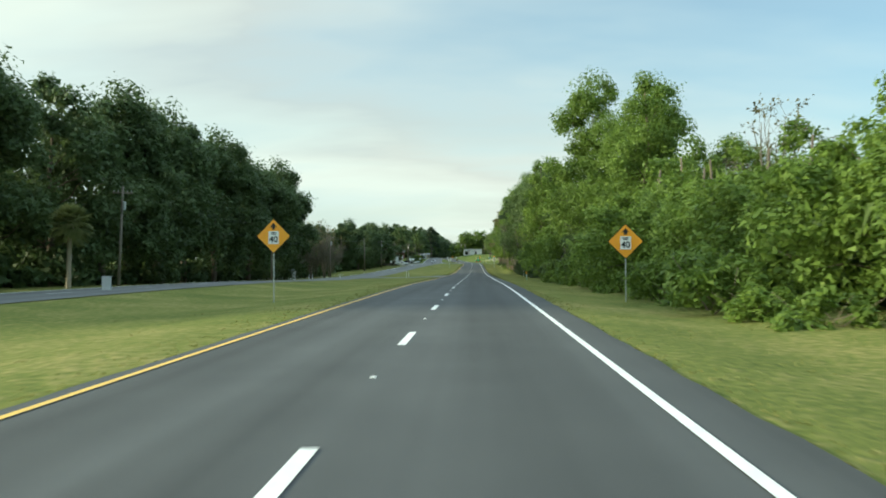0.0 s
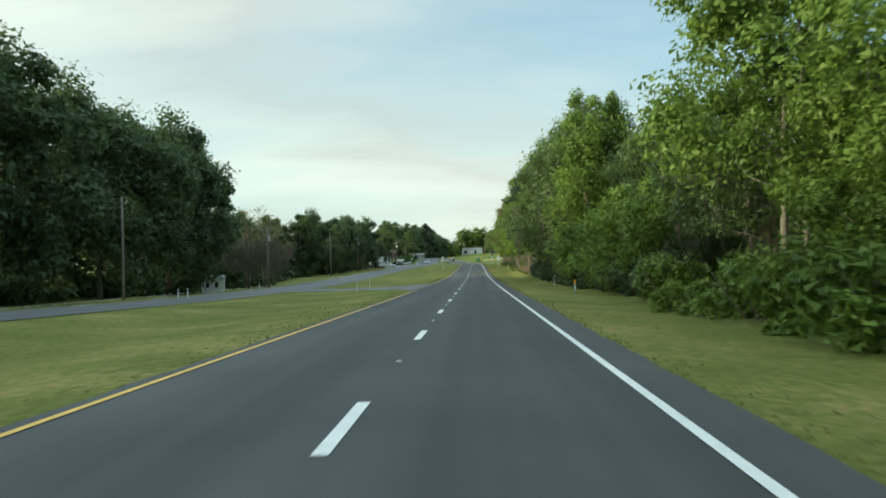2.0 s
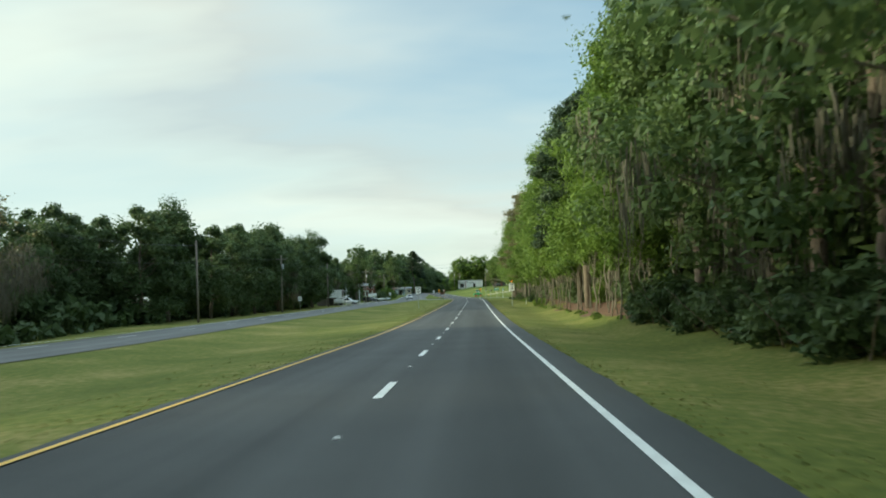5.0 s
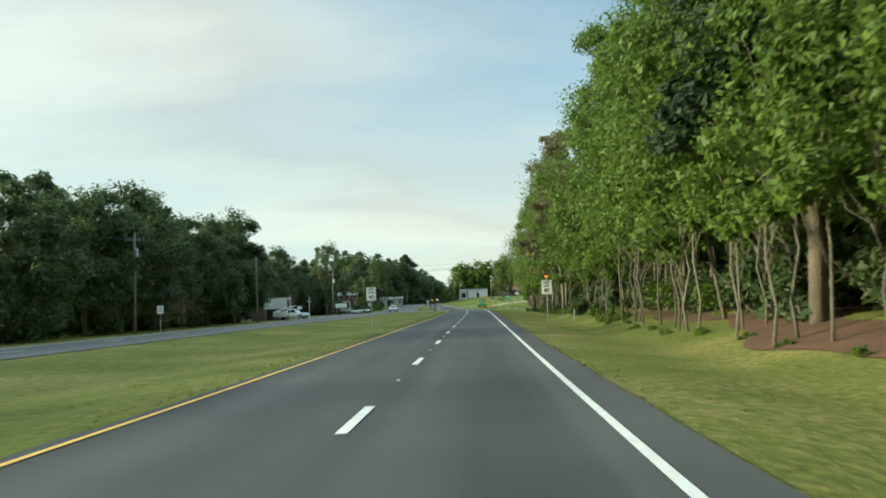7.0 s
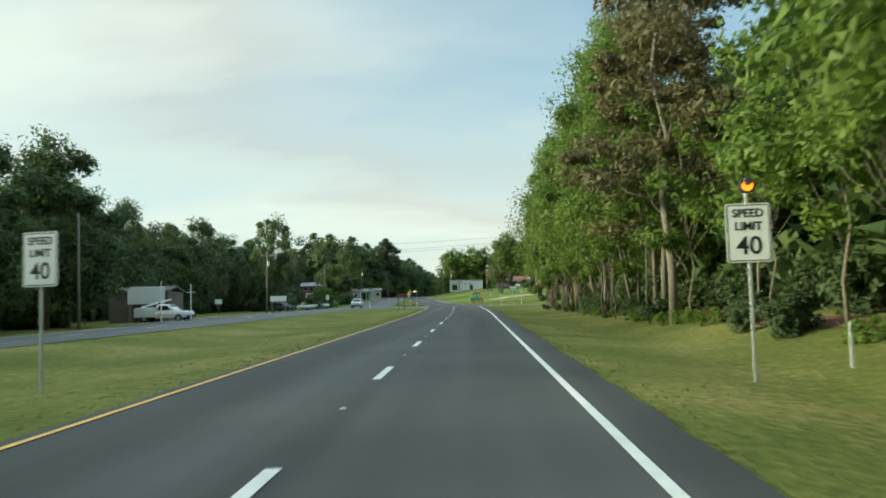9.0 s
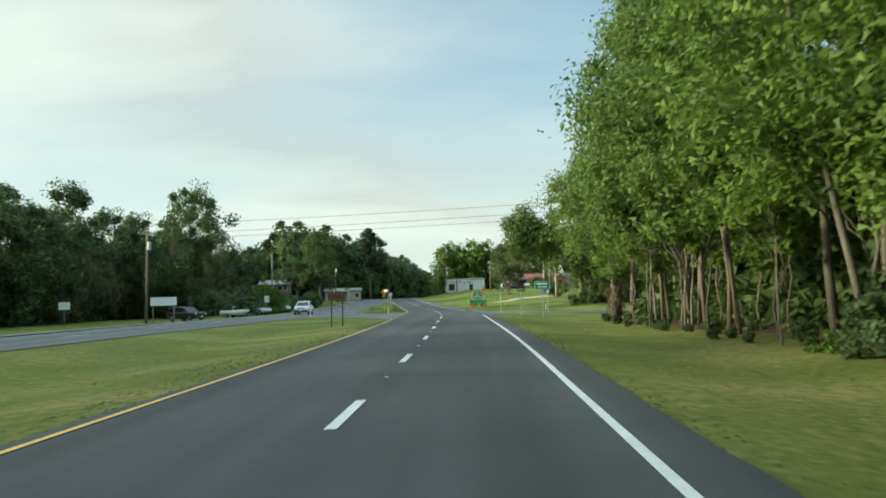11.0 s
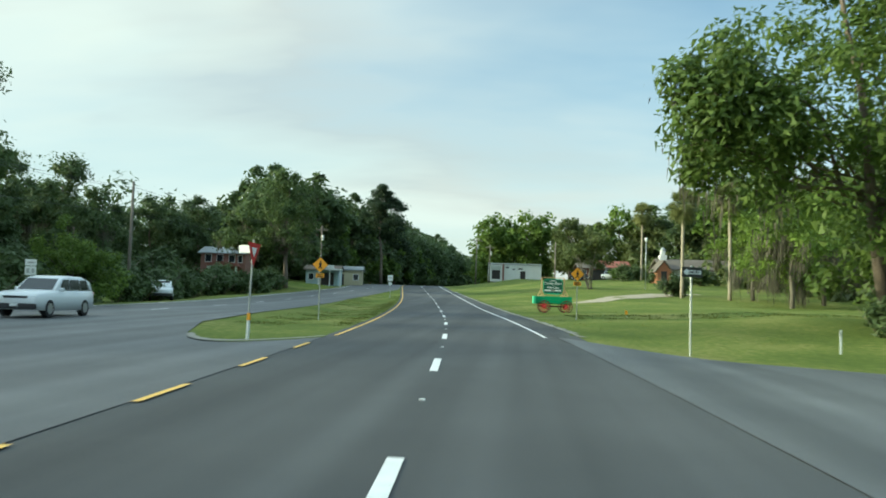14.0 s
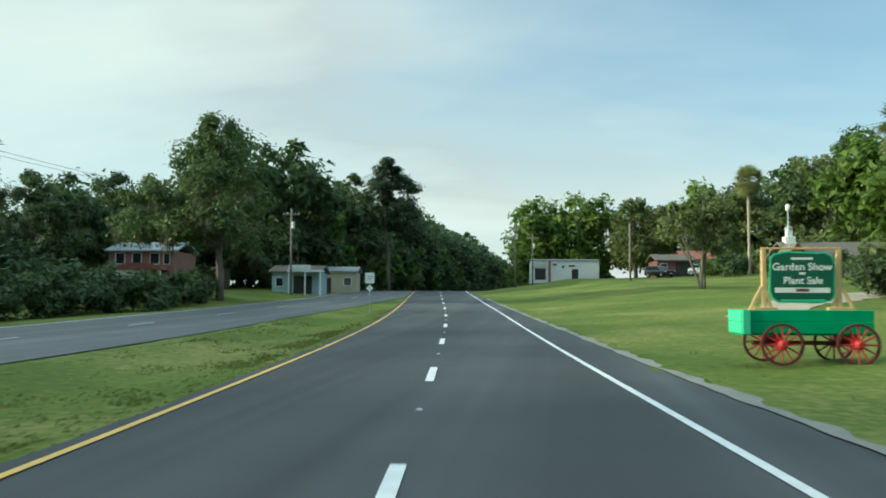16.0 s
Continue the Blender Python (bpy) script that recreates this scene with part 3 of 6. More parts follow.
tree_kind("sweetgum", "broadleaf_tree", "tall green broadleaf tree at the wood's edge", M_LEAF_MID, M_PALE_BARK, 3, 18.5, 4.8, 2.7, 92, 250, 0.155, 0.13, 1, 1.15)
tree_kind("sweetgum2", "broadleaf_tree", "tall bright green tree with a bare lower trunk", M_LEAF_MID, M_PALE_BARK, 4, 20.0, 5.0, 2.2, 104, 270, 0.145, 0.12, 2, 1.2)
tree_kind("vine", "vine_covered_tree", "tree smothered in bright green climbing vines", M_LEAF_LIGHT, M_BARK, 5, 9.0, 4.2, 0.6, 96, 150, 0.16, 0.2, 1, 0.92, columns=9)
tree_kind("vinetower", "vine_covered_tree", "tall trunk wrapped in bright green vines", M_LEAF_LIGHT, M_BARK, 15, 18.5, 3.6, 1.0, 120, 220, 0.16, 0.24, 1, 1.2, columns=7)
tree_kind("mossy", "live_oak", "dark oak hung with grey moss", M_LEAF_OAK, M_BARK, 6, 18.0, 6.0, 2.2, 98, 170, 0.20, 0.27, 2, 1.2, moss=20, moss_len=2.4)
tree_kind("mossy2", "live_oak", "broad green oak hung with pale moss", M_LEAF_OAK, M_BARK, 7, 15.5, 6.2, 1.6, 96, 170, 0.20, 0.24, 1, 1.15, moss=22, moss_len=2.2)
tree_kind("dark", "oak_tree", "dense dark green oak beside the far carriageway", M_LEAF_DARK, M_BARK, 8, 17.5, 6.5, 0.8, 84, 185, 0.30, 0.3, 1, 1.5, shape=0.75)
tree_kind("dark2", "oak_tree", "tall dark oak with an uneven crown", M_LEAF_DARK, M_BARK, 9, 19.5, 5.8, 1.2, 84, 185, 0.30, 0.3, 1, 1.45, shape=0.7)
tree_kind("roadoak", "live_oak", "spreading live oak hung with moss almost to the grass", M_LEAF_ROAD, M_BARK, 27, 15.5, 6.6, 0.7, 165, 170, 0.18, 0.3, 2, 1.25, moss=20, moss_len=0.8, shape=0.8, extra=[(-7.6, -2.4, 6.2, 1.6), (-7.4, -2.4, 8.4, 1.5), (-5.6, -1.8, 7.2, 1.7)])
tree_kind("olive", "tree", "distant olive green tree behind the lawn", M_LEAF_OLIVE, M_BARK, 28, 14.0, 5.4, 1.0, 56, 120, 0.36, 0.3, 1, 1.4, shape=0.7, limbs=4)
tree_kind("mossyard", "live_oak", "old oak draped in long tan moss", M_LEAF_DARK, M_BARK, 29, 17.0, 6.2, 1.2, 84, 170, 0.28, 0.3, 1, 1.35, moss=36, moss_len=2.6, shape=0.7)
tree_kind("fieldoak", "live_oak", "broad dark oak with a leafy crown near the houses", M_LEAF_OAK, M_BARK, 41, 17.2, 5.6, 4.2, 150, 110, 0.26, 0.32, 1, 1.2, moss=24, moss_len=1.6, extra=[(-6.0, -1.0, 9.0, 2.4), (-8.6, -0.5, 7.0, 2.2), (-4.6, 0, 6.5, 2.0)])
tree_kind("palemoss", "live_oak", "pale olive tree draped in long sunlit moss", M_LEAF_LIGHT, M_PALE_BARK, 42, 12.5, 4.6, 1.6, 110, 120, 0.18, 0.2, 1, 1.0, moss=44, moss_len=2.2)
tree_kind("edgeoak", "broadleaf_tree", "dense green tree leaning over the verge at the side road", M_LEAF_MID, M_BARK, 44, 18.5, 6.4, 3.2, 180, 190, 0.15, 0.24, 2, 1.25)
tree_kind("shadeoak", "oak_tree", "tall green oak with bare forked trunks beside the verge", M_LEAF_ROAD, M_BARK, 46, 18.5, 5.4, 4.0, 112, 210, 0.17, 0.12, 2, 1.2)
tree_kind("far", "tree", "distant green tree in a wood", M_LEAF_MID, M_BARK, 16, 15.0, 5.6, 1.0, 46, 85, 0.55, 0.3, 1, 1.6, shape=0.7, limbs=4)
tree_kind("fardark", "tree", "distant dark green tree in a wood", M_LEAF_DARK, M_BARK, 17, 16.0, 5.6, 0.8, 46, 85, 0.55, 0.3, 1, 1.6, shape=0.75, limbs=4)
tree_kind("slim", "slim_tree", "slender tree with a pale bare trunk", M_LEAF_MID, M_PALE_BARK, 10, 11.5, 1.9, 3.6, 28, 60, 0.2, 0.05, 1, 0.8, lean=1.1)
tree_kind("pine", "pine_tree", "tall pine with tiers of dark needles", M_NEEDLE, M_BARK, 11, 22.5, 5.6, 7.0, 80, 300, 0.24, 0.3, 1, 1.5, flat=0.5, taper=0.8)
tree_kind("brownpine", "pine_tree", "tall pine with browned needles", M_LEAF_BROWN, M_PALE_BARK, 12, 20.5, 4.4, 4.0, 90, 190, 0.17, 0.17, 1, 1.1, flat=0.5, taper=0.8)
tree_kind("shrub", "shrub", "leafy green undergrowth bush", M_LEAF_MID, M_BARK, 13, 2.4, 1.8, 0.2, 22, 60, 0.19, 0.05, 3, 0.6, limbs=4)
# darker leaves than the shrub's, so shade under the trees is in their colour
tree_kind("darkshrub", "shrub", "dark green bush, its leaf colour partly darkened for shade", M_LEAF_DARK, M_BARK, 20, 2.6, 2.0, 0.1, 24, 60, 0.22, 0.05, 3, 0.65, limbs=4)
tree_kind("weeds", "tall_weeds", "bright green waist-high weeds", M_LEAF_LIGHT, M_BARK, 14, 1.3, 1.7, 0.05, 20, 60, 0.16, 0.03, 3, 0.42, up=0.9, limbs=4)
tree_kind("myrtle", "crepe_myrtle", "small tree with several pale bare trunks", M_LEAF_OLIVE, M_PALE_BARK, 18, 6.6, 2.8, 2.6, 34, 90, 0.2, 0.16, 6, 0.7)
tree_kind("snag", "dead_tree", "grey dead tree draped with moss", M_LEAF_BROWN, M_PALE_BARK, 19, 15.5, 4.8, 3.0, 60, 8, 0.22, 0.2, 3, 0.8, moss=60, moss_len=1.5, limbs=40)

rnd = random.Random(11)


def row(keys, y0, y1, step, x_of, group, size=(0.85, 1.15), jitter=1.2, swap=None):
    """Trees along the road, as far from its line as x_of(y) says; swap(kind, y) may give another kind and a factor on its size."""
    y = y0
    while y < y1:
        key = rnd.choice(keys)
        key, factor = swap(key, y) if swap else (key, 1.0)
        d = x_of(y) + rnd.uniform(-jitter, jitter)
        plant(key, float(centre(y)) + d, y + rnd.uniform(-1, 1), rnd.uniform(0, 360), factor * rnd.uniform(*size), rnd.uniform(0.92, 1.08), group)
        y += step * rnd.uniform(0.8, 1.2)


# the wood on the near side: vines, then gums and moss oaks, then slim trunks on a bank
row(["vine"], 23, 40, 3.8, lambda y: 15.2, "wood beside the road", (0.9, 1.1))
row(["vine"], 40, 64, 4.3, lambda y: 13.6, "wood beside the road", (0.95, 1.25))
plant("snag", 21.5, 62, 0, 0.92)
plant("snag", 24.5, 66, 70, 1.0)
plant("sweetgum", 13.5, 95, 0, 1.26, 1.04)
plant("vine", 12.6, 113, 50, 1.2)
row(["vine", "darkshrub", "shrub"], 62, 100, 4.2, lambda y: 12.6, "wood beside the road", (0.8, 1.0))
row(["sweetgum", "vinetower", "sweetgum"], 68, 98, 6.6, lambda y: 14.8, "wood beside the road", (0.9, 1.05))
row(["mossy", "mossy2", "mossy"], 100, 134, 5.4, lambda y: 14.6, "wood beside the road", (0.60, 0.76))
plant("vinetower", 11.6, 143, 20, 1.08, 1.15)
plant("vine", 12.4, 134, 150, 1.1)
plant("vine", 12.8, 124, 90, 1.15)
row(["mossy", "mossy2", "mossy"], 146, 196, 6.6, lambda y: 13.0, "wood beside the road", (1.08, 1.22))
row(["sweetgum", "sweetgum2", "sweetgum2"], 196, 286, 6.0, lambda y: 12.6, "wood beside the road", (1.04, 1.16))
row(["sweetgum2", "sweetgum"], 316, 370, 5.4, lambda y: 11.9, "wood beside the road", (1.0, 1.12), 0.9, lambda key, y: ("shadeoak", 1.0) if y > 350 else (key, 1.0))
plant("pine", 10.9, 227, 0, 0.95)
plant("pine", 11.8, 241, 140, 0.9)
plant("sweetgum2", 12.8, 281, 0, 1.1)
plant("sweetgum", 12.6, 289, 130, 1.08)
plant("brownpine", 9.8, 306, 0, 1.05)
plant("brownpine", 10.8, 312, 120, 0.92)
plant("edgeoak", 13.2, 383.5, 10, 1.0)
plant("sweetgum", 15.5, 379, 60, 1.0)
for q in range(9):
    plant("darkshrub", 17.0 + rnd.uniform(-1.0, 3.0), 366 + q * 2.2, rnd.uniform(0, 360), rnd.uniform(0.7, 1.15), 1.0, "undergrowth")
row(["slim"], 196, 368, 3.6, lambda y: 10.6, "slim trees beside the road", (0.75, 1.1), 1.4)
row(["mossy2", "sweetgum"], 66, 136, 9.0, lambda y: 21.5, "wood beside the road", (0.62, 0.75), 1.5)
row(["far", "fardark"], 136, 380, 9.0, lambda y: 21.5, "wood beside the road", (1.0, 1.25), 2.5)
row(["mossy2", "vinetower"], 22, 62, 7.5, lambda y: 24.0, "wood beside the road", (0.5, 0.62), 2.0)
row(["darkshrub"], 104, 200, 2.4, lambda y: 10.2, "undergrowth", (0.6, 1.0), 0.6)
row(["weeds", "weeds", "shrub"], 24, 104, 2.1, lambda y: 9.6, "undergrowth", (0.8, 1.15), 0.6)
row(["darkshrub", "shrub"], 100, 200, 3.4, lambda y: 11.6, "undergrowth", (0.5, 0.75), 0.6)
row(["weeds"], 204, 272, 4.5, lambda y: 9.6, "undergrowth", (0.18, 0.3), 0.7)
row(["slim"], 202, 264, 3.0, lambda y: 10.4, "slim trees beside the road", (0.75, 1.05), 1.0)
row(["darkshrub", "darkshrub", "shrub"], 204, 268, 4.0, lambda y: 13.0, "undergrowth", (0.6, 1.1), 0.8)
row(["darkshrub"], 204, 268, 3.0, lambda y: 15.5, "undergrowth", (0.9, 1.4), 1.2)
row(["darkshrub"], 268, 376, 3.2, lambda y: 13.2, "undergrowth", (0.5, 1.15), 1.4, lambda key, y: (key, 0.5 if y > 342 else 1.0))
row(["weeds", "darkshrub", "weeds"], 270, 377, 2.6, lambda y: 10.3, "undergrowth", (0.3, 0.6), 0.6, lambda key, y: ("darkshrub", 0.5) if y > 342 else (key, 1.0))
slender = random.Random(77)
for q in range(9):
    plant("slim", float(centre(350 + q * 3.2)) + slender.uniform(10.2, 13.4), 350 + q * 3.2, slender.uniform(0, 360), slender.uniform(0.7, 1.0), 1.0, "slim trees beside the road")
# the wood behind the far carriageway
row(["dark2", "dark2", "dark"], 26, 60, 6.5, lambda y: -44.0, "far wood", (1.16, 1.32), 1.8)
row(["dark2", "dark2", "dark"], 61, 92, 6.5, lambda y: -44.0, "far wood", (0.98, 1.14), 1.8)
row(["dark2", "dark"], 92, 172, 6.4, lambda y: -41.5, "far wood", (1.16, 1.3), 1.8)
plant("dark2", -46.5, 190, 0, 1.22)
plant("dark2", -43.0, 179, 40, 1.25)
plant("dark", -50.5, 183, 80, 1.3)
plant("snag", -38.0, 205, 0, 0.98)
plant("snag", -37.5, 212, 140, 0.85)
plant("snag", -42.0, 210, 60, 1.0)
row(["dark"], 222, 252, 7.0, lambda y: -47.0, "far wood", (0.75, 0.95), 2.0)
row(["dark", "dark2"], 250, 294, 6.2, lambda y: -39.5, "far wood", (0.74, 0.86), 2.0)
row(["dark", "dark2", "mossyard"], 297, 347, 6.0, lambda y: -39.0, "far wood", (0.84, 0.96), 1.5)
row(["fardark"], 190, 260, 9.0, lambda y: -56.0, "far wood", (0.85, 1.0), 4.0)
row(["mossyard", "dark", "mossyard"], 345, 440, 7.0, lambda y: -50.0, "far wood", (0.80, 1.0), 3.0)
row(["mossyard", "dark", "mossyard"], 440, 486, 6.0, lambda y: -47.0, "far wood", (0.82, 0.98), 2.0)
row(["mossyard", "dark"], 487, 508, 6.0, lambda y: -50.0, "far wood", (0.62, 0.76), 2.0)
row(["darkshrub"], 440, 506, 2.6, lambda y: -40.0, "undergrowth", (1.2, 1.9), 2.5)
plant("mossy2", -41.2, 438, 40, 1.15, 1.15)
plant("fieldoak", -34.8, 508, 0, 1.0)
plant("pine", -30.2, 565, 0, 1.0)
row(["fardark", "dark"], 517, 575, 6.0, lambda y: -43.0, "far wood", (0.70, 0.86), 3.0)
row(["fardark", "fardark", "far"], 545, 900, 9.0, lambda y: -21.0, "far wood", (1.1, 1.35), 3.0)
row(["fardark"], 540, 760, 12.0, lambda y: -33.0, "far wood", (1.25, 1.45), 3.0)
row(["fardark"], 620, 800, 10.0, lambda y: -20.0, "far wood", (1.25, 1.45), 2.0)
plant("vine", -31.5, 444, 0, 0.72)
# hedges planted with the dark-leaved bush to paint their shadowed side
row(["darkshrub"], 490, 512, 2.2, lambda y: -24.5, "roadside hedge", (0.8, 1.2), 1.5)
row(["darkshrub", "darkshrub", "darkshrub"], 436, 500, 3.0, lambda y: -27.6 - (y - 436) * 0.02, "roadside hedge", (0.9, 1.3), 1.5)
# the oaks at the side road, the trees round the lawn
plant("roadoak", 16.0, 431, 0, 1.25, 1.04)
plant("roadoak", 22.5, 432, 200, 1.05)
plant("roadoak", 27.0, 423, 190, 1.0)
plant("mossy", 25.0, 442, 0, 0.8)
row(["darkshrub"], 436, 448, 1.4, lambda y: 25.0 + (y - 436) * 0.8, "undergrowth", (0.9, 1.4), 5.0)
for q in range(8):
    plant("darkshrub", 13.5 + q * 1.5 + rnd.uniform(-0.8, 0.8), 428 + rnd.uniform(-2, 2), rnd.uniform(0, 360), rnd.uniform(0.35, 0.7), 1.0, "undergrowth")
plant("sweetgum", 19.5, 385, 0, 0.9)
plant("palemoss", 25.0, 487, 200, 1.05)
plant("palemoss", 23.8, 470, 0, 1.0)
plant("palemoss", 29.5, 478, 120, 1.0)
plant("mossy2", 38, 492, 60, 0.85)
plant("myrtle", 9.0, 512, 0, 1.3)
plant("darkshrub", 17.3, 494, 0, 1.05)
plant("darkshrub", 18.3, 494.8, 80, 0.9)
row(["darkshrub", "shrub"], 548, 566, 2.6, lambda y: 38.0, "shrubs on the lawn", (0.8, 1.3), 4.0)
row(["darkshrub"], 520, 540, 5.0, lambda y: 44.0, "shrubs on the lawn", (0.8, 1.2), 6.0)
row(["olive", "mossyard", "fardark", "far"], 440, 600, 8.5, lambda y: 66.0 - (y - 440) * 0.02, "trees behind the lawn", (1.3, 1.55), 4.0)
for i in range(15):
    plant(rnd.choice(["olive", "olive", "fardark", "far"]) if i > 3 else "far", -8 + i * 4.4 + rnd.uniform(-1.5, 1.5), 604 + rnd.uniform(-4, 8) - i * 2.2, rnd.uniform(0, 360), rnd.uniform(1.0, 1.2), 1.0, "trees behind the lawn")
row(["far", "fardark"], 625, 900, 10.0, lambda y: 15.0, "far trees", (0.85, 1.05), 3.0)
for i in range(11):
    plant(("fardark", "far")[i % 2], float(centre(915)) - 24 + i * 4.6, 918 + (i % 3) * 3, i * 67, 1.2, 1.0, "far trees")


def thicket(name, label, n, x_of, y0, y1, high, leaf, size, seed):
    """Dense undergrowth as one mass of leaves, its top uneven."""
    rg = np.random.default_rng(seed)
    y = rg.uniform(y0, y1, n)
    x = centre(y) + np.array([rg.uniform(*x_of(v)) for v in y])
    top = high * (0.55 + 0.45 * np.sin(y * 0.31 + x * 0.2) * np.sin(y * 0.11 + 1.3)) * (0.75 + 0.25 * np.sin(y * 0.83 + x * 0.5))
    c = np.stack([x, y, ground(x, y) + top * rg.random(n) ** 0.7], 1)
    v = leaf_cloud(rg, c, np.full(n, 0.6), 6, size)
    tagged(new(name, quads(name, v, leaf)), label, "undergrowth", kind="stuff")


thicket("thicket_far", "dark tangled undergrowth under the far trees", 5200, lambda y: (-58, -51) if 174 < y < 215 else (-50, -40), 20, 350, 5.0, M_LEAF_DARK, 0.7, 21)
thicket("thicket_far_end", "dark undergrowth among trees behind the houses", 3600, lambda y: (-60, -48), 345, 600, 6.0, M_LEAF_DARK, 0.9, 22)
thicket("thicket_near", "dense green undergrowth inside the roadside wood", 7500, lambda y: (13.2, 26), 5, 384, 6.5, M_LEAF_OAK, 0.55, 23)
thicket("thicket_lawn", "undergrowth below the trees behind the lawn", 2600, lambda y: (44, 70), 440, 612, 6.0, M_LEAF_OLIVE, 0.9, 24)
thicket("thicket_crest", "dark woodland undergrowth beyond the crest", 3000, lambda y: (-34, -17), 550, 900, 9.0, M_LEAF_DARK, 1.1, 25)
thicket("thicket_crest", "woodland undergrowth beyond the crest", 2200, lambda y: (12, 30), 600, 900, 8.0, M_LEAF_MID, 1.1, 26)


def deep_wood(name, label, n, x0, x1, y0, y1, high, leaf, seed, per=20, size=1.2):
    """The rest of a wood, seen only over its front rows: crowns of large leaf clumps."""
    rg = np.random.default_rng(seed)
    x, y = rg.uniform(x0, x1, n), rg.uniform(y0, y1, n)
    tall = high * rg.uniform(0.75, 1.1, n) * np.where((x > 0) & (y < 145), 0.5, 1.0)
    cs, rs = [], []
    for i in range(n):
        for k in range(3):
            cs.append((x[i] + rg.normal() * 1.6, y[i] + rg.normal() * 1.6, float(ground(x[i], y[i])) + tall[i] * (0.55 + 0.2 * k)))
            rs.append(rg.uniform(2.2, 3.2))
    v = leaf_cloud(rg, np.array(cs), np.array(rs), per, size, up=0.8)
    tagged(new(name, quads(name, v, leaf)), label, "woodland", kind="stuff")


deep_wood("deep_wood", "continuous green woodland behind the roadside trees", 760, 34, 130, 95, 384, 16, M_LEAF_MID, 31)
# mostly unseen; height added so it keeps the low sun off the front trees
deep_wood("deep_wood", "continuous dark woodland beyond the far carriageway", 1300, -150, -62, -20, 620, 14.0, M_LEAF_DARK, 32, 44, 0.62)
deep_wood("deep_wood", "woodland behind the lawn and church", 700, 70, 150, 425, 700, 15, M_LEAF_OLIVE, 33)
for key in list(TREES):
    if key not in USED:
        raise RuntimeError("unused tree " + key)

# ---------------------------------------------------------------- wood floor and worn verges


def floor_line(y):
    c = float(centre(y))
    return [c + 9.4 + 0.5 * math.sin(y * 0.31) + 0.25 * math.sin(y * 0.83 + 1) + np.interp(y, [140, 198, 206, 240, 252, 384], [2.0, 1.4, 0.1, 0.1, 1.6, 2.6]) + (24 * (i / 7) ** 1.6) for i in range(8)]


tagged(new("wood_floor", sheet("wood_floor", floor_line, np.arange(128, 386, 0.5), M_SOIL, 0.03)), "reddish brown soil and leaf litter under the trees", "soil", kind="structure")
tagged(new("sandy_track", sheet("sandy_track", lambda y: [4.0 + (y - 478) * 0.5 + ragged(y, 0.2), 5.6 + (y - 478) * 0.62 + ragged(y + 3, 0.25), 7.0 + (y - 478) * 0.7 + ragged(y + 5, 0.3)], np.linspace(478, 500, 16), M_SAND, 0.03)), "pale sandy track across the lawn", "track", kind="structure")

# a pale strip paints in the sunlit, sky-reflecting look of the far carriageway
tagged(new("pale_road_strip", sheet("pale_road_strip", lambda y: [float(other_edge(y)) - float(other_width(y)) + 0.1 - k * (1.2 + 1.1 * math.sin((y - 334) / 74 * math.pi)) + ragged(y + k, 0.12) * (k > 0) for k in range(4)], np.arange(334, 408, 1.0), M_GRAVEL, 0.08)), "pale gravel-textured strip standing for the far road's sunlit sheen", "gravel", kind="structure")

# pale gravel at the asphalt's edge beyond the side road, and round the median's nose


def gravel_line(y):
    e = float(centre(y)) + EDGE + float(np.interp(y, [405, 425, 470, 520], [0, 0.7, 0.7, 0])) + ragged(y)
    return [e - 0.06, e + 0.12 + ragged(y + 3, 0.05), e + 0.26 + ragged(y + 11, 0.09)]


tagged(new("gravel_edge", sheet("gravel_edge", gravel_line, np.arange(423, 520, 0.4), M_GRAVEL, 0.02)), "thin strip of pale gravel along the asphalt", "gravel", kind="structure")
nose = []
for i in range(30):
    q = i / 29 * 0.62
    yy = 417 - 3.4 * math.sin(math.pi * min(1.0, q / 0.66))
    for off in (-0.2, 0.4 + 0.06 * math.sin(i * 1.7)):
        x0, x1 = float(centre(yy)) + YELLOW - 0.25, float(other_edge(yy)) - 0.2
        x = x0 + (x1 - x0) * q
        nose.append((x, yy + off, float(ground(x, yy + off)) + 0.045))
tagged(new("gravel_nose", mesh_from("gravel_nose", nose, [(2 * i, 2 * i + 2, 2 * i + 3, 2 * i + 1) for i in range(29)], M_GRAVEL)), "pale concrete rim round the grass nose", "kerb", kind="structure")

rng = np.random.default_rng(77)


def blades(n, d0, d1, y0, y1, tall, wide):
    """Upright grass blades scattered over a strip beside the road."""
    y = rng.uniform(y0, y1, n)
    d = d0 + (d1 - d0) * rng.random(n) ** 1.4
    x = centre(y) + d
    keep = ~(((y > 125) & (y < 160) | (y > 376) & (y < 426)) & (d < 0)) & ~((y > 388) & (y < 422) & (d > 0))
    x, y = x[keep], y[keep]
    p = np.stack([x, y, ground(x, y) - 0.02], 1)
    a = rng.random(len(p)) * 2 * np.pi
    w = np.stack([np.cos(a), np.sin(a), np.zeros(len(p))], 1) * wide * (0.5 + rng.random(len(p)))[:, None]
    h = tall * (0.4 + 0.9 * rng.random(len(p)))[:, None]
    up = np.concatenate([rng.normal(size=(len(p), 2)) * 0.4, np.ones((len(p), 1))], 1) * h
    return np.stack([p - w, p + w, p + up], 1)


def patchy(v):
    """Keeps the blades that stand in uneven tufts."""
    x, y = v[:, 0, 0], v[:, 0, 1]
    tuft = np.sin(x * 1.3 + 0.6 * np.sin(y * 0.7)) + np.sin(y * 0.9 + 0.8 * np.sin(x * 0.8)) + 0.8 * np.sin(x * 3.1 + y * 2.3) + 0.5 * np.sin(y * 0.23 + 1.0)
    return v[tuft > 0.3 + rng.normal(size=len(v)) * 0.5]


